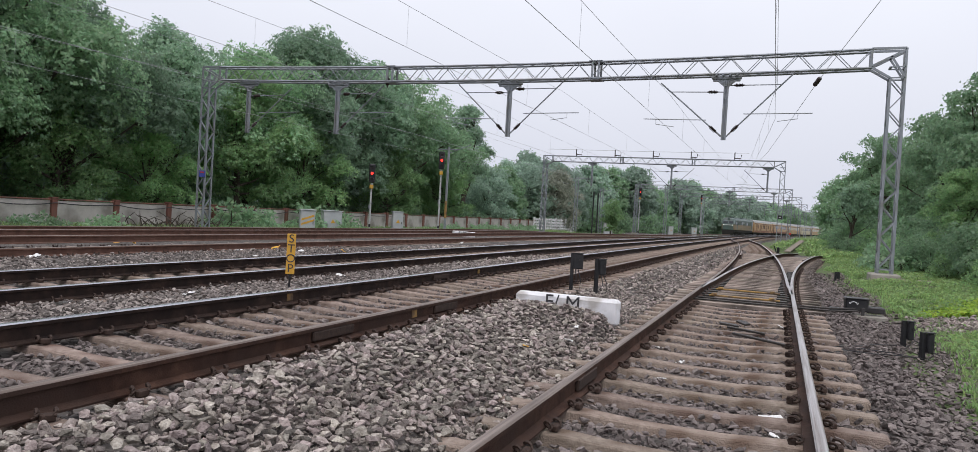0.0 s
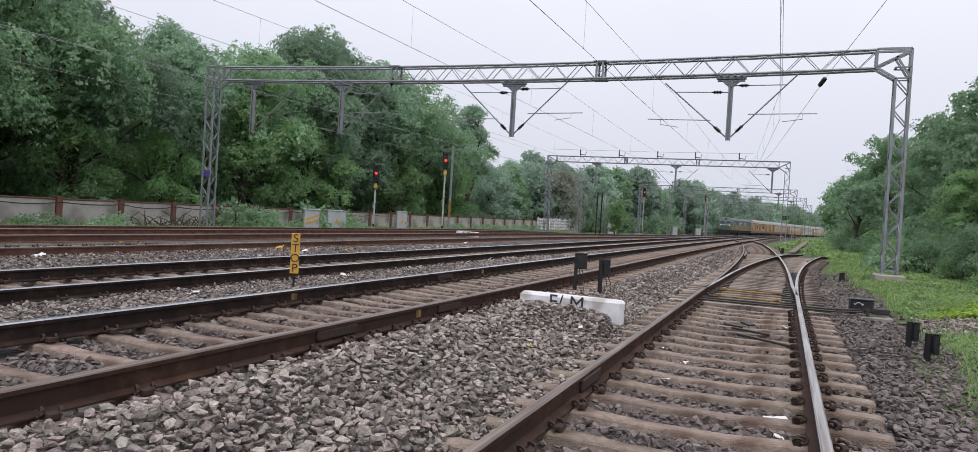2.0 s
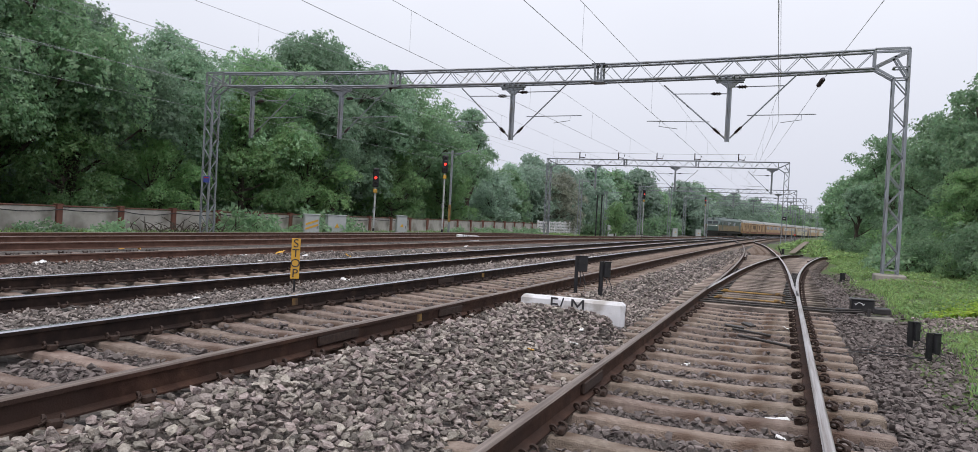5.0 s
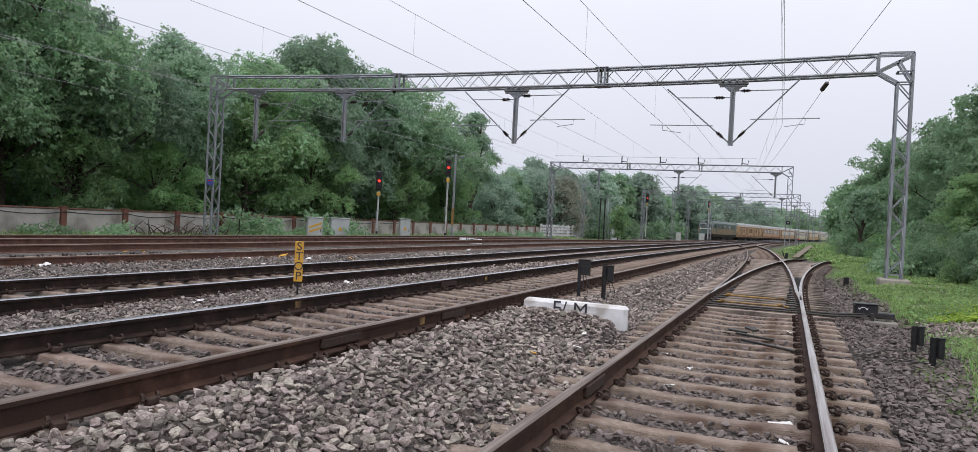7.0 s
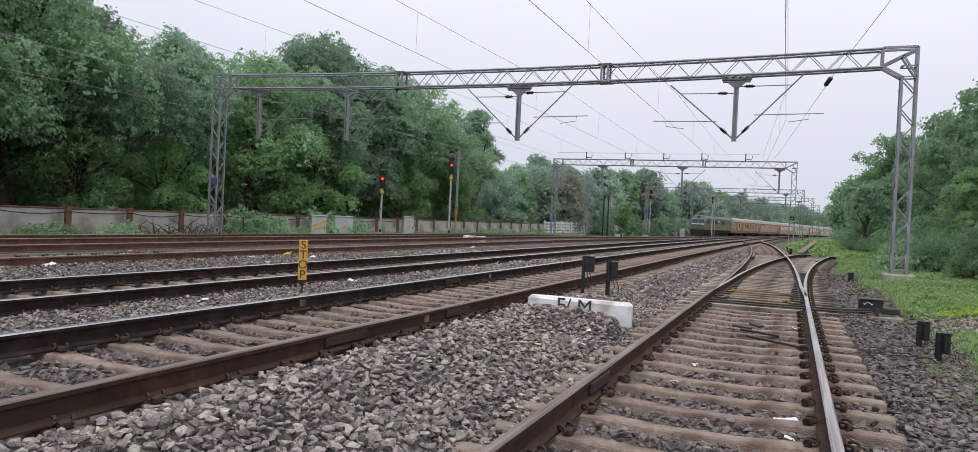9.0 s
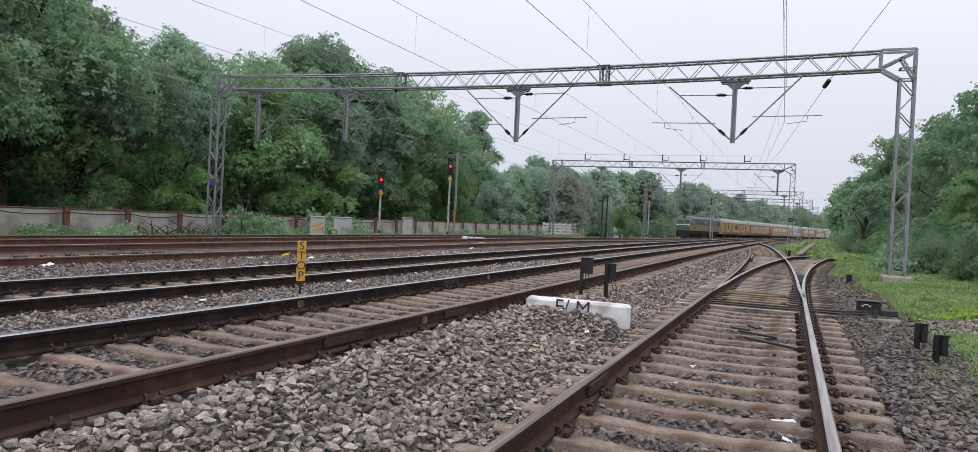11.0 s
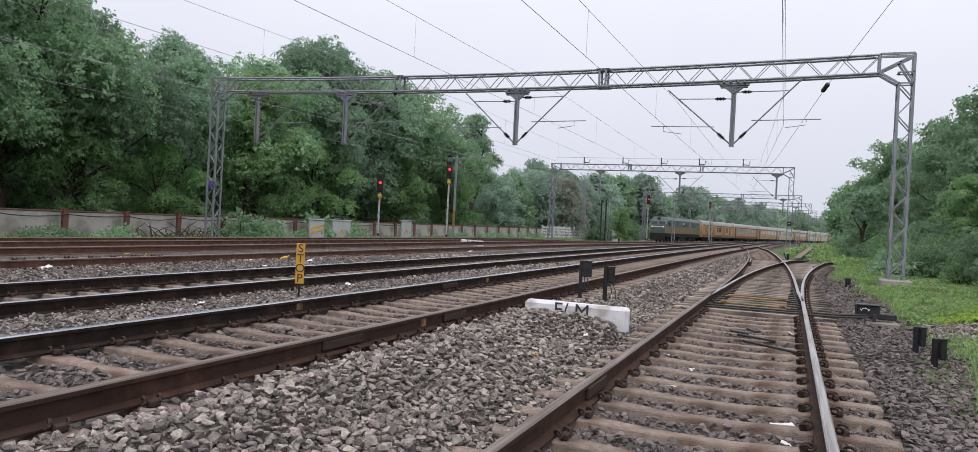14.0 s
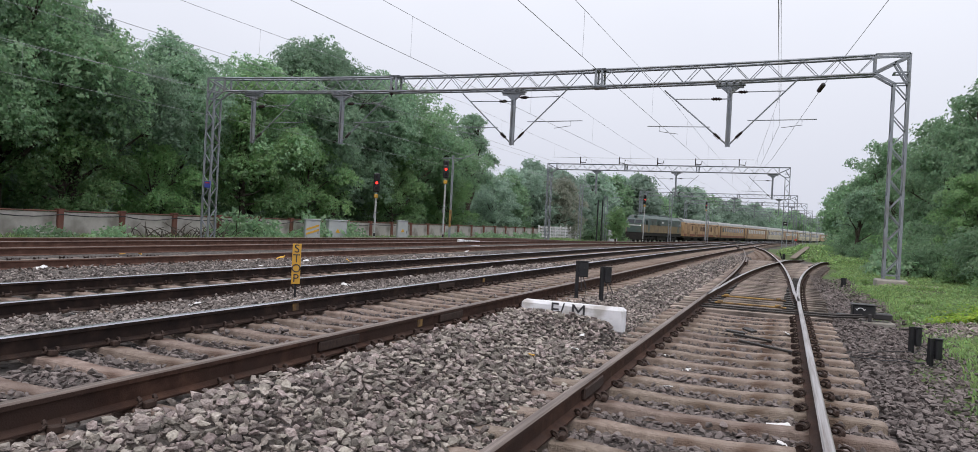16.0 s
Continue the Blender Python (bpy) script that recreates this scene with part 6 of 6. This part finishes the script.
flat_leaves("far_weeds", 9000, lambda r: (lambda q: None if q is None else (q[0], q[1], q[2] + 0.25 * r.rand()))(place_far(r)), 0.2, M_GRASS, 12, "low leafy weeds further along the verge", "weeds")


def place_ground_leaves(r):
    yv = 7.6 + 34 * r.rand() ** 1.2
    x = verge_edge(yv) + 0.1 + 5.0 * r.rand()
    if 13.3 < yv < 15.5 and x < 6 and r.rand() < 0.93:
        return None
    if noise.noise(Vector((x * 0.9, yv * 0.6, 7))) < -0.42 or (abs(x - 3.6) < 1.2 and abs(yv - 26.5) < 0.8):
        return None
    return x, yv, top_z(x, yv) + 0.02 + 0.1 * r.rand()


flat_leaves("ground_leaves", 30000, place_ground_leaves, 0.075, M_GRASS, 10, "small green weed leaves among the grass", "weeds")


# ---- ballast stones ----
def stone_shape(seed, points):
    """A crushed stone: the hull of points on a squarish flat lump, with broken faces."""
    r = random.Random(seed)
    bm = bmesh.new()
    wy, wz = r.uniform(0.55, 0.85), r.uniform(0.34, 0.58)
    for k in range(points):
        v = Vector((r.gauss(0, 1), r.gauss(0, 1), r.gauss(0, 1))).normalized()
        top = max(abs(v.x), abs(v.y), abs(v.z))
        v = v * (0.45 + 0.55 / top * r.uniform(0.78, 1.0)) * 0.85
        bm.verts.new((v.x, v.y * wy, v.z * wz))
    bmesh.ops.convex_hull(bm, input=bm.verts)
    loose = [v for v in bm.verts if not v.link_faces]
    bmesh.ops.delete(bm, geom=loose, context="VERTS")
    bmesh.ops.triangulate(bm, faces=bm.faces)
    bm.verts.index_update()
    V = np.array([v.co[:] for v in bm.verts])
    F = np.array([[v.index for v in f.verts] for f in bm.faces])
    bm.free()
    return V, F


STONES = [stone_shape(100 + k, 15) for k in range(20)]
STONES_FAR = [stone_shape(200 + k, 9) for k in range(12)]


def scatter(name, regions, mat, seed, label):
    """Stones strewn over stretches of the plan: (x0, x1, y0, y1, number to the square metre, size, where). They lie beside one another, the big ones first, over a loose lower layer."""
    r = np.random.RandomState(seed)
    VV, FF, o = [], [], 0
    for x0, x1, y0, y1, dens, size, keep in regions:
        shapes = STONES if y0 < 9 else STONES_FAR
        n = int((x1 - x0) * (y1 - y0) * dens)
        cell, grid = size * 2.2, {}
        sizes = size * (0.40 + 1.0 * r.rand(n) ** 1.7)
        sizes[:n // 2] = np.sort(sizes[:n // 2])[::-1]
        for i in range(n):
            x, yv, s = x0 + (x1 - x0) * r.rand(), y0 + (y1 - y0) * r.rand(), sizes[i]
            top = i < n // 2
            if top:
                # the upper stones keep clear of each other
                for attempt in range(6):
                    cx, cy = int(x // cell), int(yv // cell)
                    if all((x - a) ** 2 + (yv - b) ** 2 > (0.60 * (s + c)) ** 2 for gx in (cx - 1, cx, cx + 1) for gy in (cy - 1, cy, cy + 1) for a, b, c in grid.get((gx, gy), ())):
                        break
                    x, yv = x0 + (x1 - x0) * r.rand(), y0 + (y1 - y0) * r.rand()
                else:
                    continue
                grid.setdefault((int(x // cell), int(yv // cell)), []).append((x, yv, s))
            if not keep(x, yv, r):
                continue
            V, F = shapes[r.randint(len(shapes))]
            az, tilt, to = r.rand() * math.pi, r.normal() * (0.26 if top else 0.45), r.rand() * 6.283
            ct, st = math.cos(tilt), math.sin(tilt)
            q = np.array([math.cos(az) * ct, math.cos(to) * st, math.sin(to) * st, math.sin(az) * ct])
            w, a, b, c = q / np.linalg.norm(q)
            R = np.array([[1 - 2 * (b * b + c * c), 2 * (a * b - c * w), 2 * (a * c + b * w)], [2 * (a * b + c * w), 1 - 2 * (a * a + c * c), 2 * (b * c - a * w)],
                          [2 * (a * c - b * w), 2 * (b * c + a * w), 1 - 2 * (a * a + b * b)]])
            lift = s * (0.35 + 0.45 * r.rand()) + size * 0.35 if top else s * (-0.1 + 0.4 * r.rand())
            VV.append(V @ R.T * s + (x, yv, top_z(x, yv) + lift))
            FF.append(F + o)
            o += len(V)
    ob = new(name, fast_mesh(name, np.concatenate(VV), np.concatenate(FF), mat))
    ob.parent = ballast_bed
    ob["kind"] = "stuff"
    ob["label"] = label
    return ob


def off_rails(x, yv, r):
    for c in (x_a(yv), x_2(yv), x_3(yv), x_4(yv)):
        if abs(abs(x - c) - GAUGE / 2) < 0.09:
            return False
    return True


def cribs(ys, c):
    """Between the sleepers only, and past their ends."""
    line = np.array(ys)

    def keep(x, yv, r):
        return off_rails(x, yv, r) and (abs(x - c) > 1.40 or np.min(np.abs(line - yv)) > 0.115)
    return keep


kA, k2, k3 = cribs(YS_A, -0.571), cribs(YS_2[:60], -4.469), cribs(YS_3[:60], -8.57)
scatter("stones", [(-3.12, -1.97, 2.0, 9.0, 1350, 0.041, off_rails), (-3.12, -1.97, 9.0, 14, 760, 0.042, off_rails), (-3.42, -3.12, 2.0, 9, 620, 0.040, k2), (-3.5, -3.12, 9, 14, 500, 0.040, k2), (-1.97, -1.46, 2.0, 9, 1150, 0.038, off_rails), (-1.97, -1.5, 9, 14, 420, 0.042, kA),
                   ], M_STONE, 1, "angular grey ballast stones")
scatter("stones_between_tracks", [(-7.62, -5.42, 3.6, 9, 620, 0.035, off_rails), (-7.62, -5.42, 9, 18, 430, 0.040, off_rails), (-9.4, -7.7, 4.6, 18, 170, 0.038, k3), (-13.0, -9.5, 6.5, 9, 250, 0.042, off_rails),
                                  (-13.0, -9.5, 9, 19, 150, 0.048, off_rails), (-14.65, -13.2, 9, 22, 110, 0.055, off_rails)], M_STONE_CRIB, 5, "dull grey ballast stones between the tracks")
# Crib stones take a darker tone than the stones beside the tracks.
scatter("stones_between_sleepers", [(-1.35, 0.22, 2.5, 9, 620, 0.038, kA), (-1.35, 0.22, 9, 13.9, 420, 0.042, kA), (-5.3, -3.65, 2.0, 9, 460, 0.037, k2), (-5.3, -3.65, 9, 18, 260, 0.042, k2)], M_STONE_DARK, 4, "dark ballast stones between the sleepers")
scatter("stones_beyond", [(-3.1, -1.7, 14, 26, 230, 0.055, off_rails), (-3.2, -2.0, 26, 50, 70, 0.065, off_rails), (-7.5, -5.6, 16, 32, 110, 0.06, off_rails), (-11.8, -9.6, 20, 32, 50, 0.07, off_rails),
                          (2.25, 7.5, 13.3, 15.5, 330, 0.055, lambda x, yv, r: True)], M_STONE, 2, "angular grey ballast stones")
scatter("stones_sunken", [(0.42, 2.5, 3.0, 9, 560, 0.044, kA), (0.42, 2.5, 9, 15, 420, 0.046, kA), (0.9, 2.2, 15, 30, 150, 0.055, off_rails)], M_STONE_DARK, 3, "dark brown sunken ballast stones")
# the nearest stones lie loose, one by one
stone_data = []
for k, (V, F) in enumerate(STONES):
    stone_data.append(fast_mesh("stone", V, F, M_STONE))
st_rng = random.Random(77)
for k in range(290):
    x, yv = st_rng.uniform(-3.0, -1.95), st_rng.uniform(3.2, 8.0)
    s = st_rng.uniform(0.026, 0.047)
    part("stone", stone_data[k % 20], None, ballast_bed, at=pose(x, yv, bed_z(x, yv) + s * 0.5 + 0.028, st_rng.gauss(0, 16), st_rng.gauss(0, 16), st_rng.uniform(0, 360)) @ Matrix.Scale(s, 4))


# ---- what moves: the train rolls in from the far curve ----
def motions():
    for vehicle, offset in train_things:
        walk(vehicle, [(0.5 * k, train_at(0.5 * k, offset)) for k in range(33)])


motions()
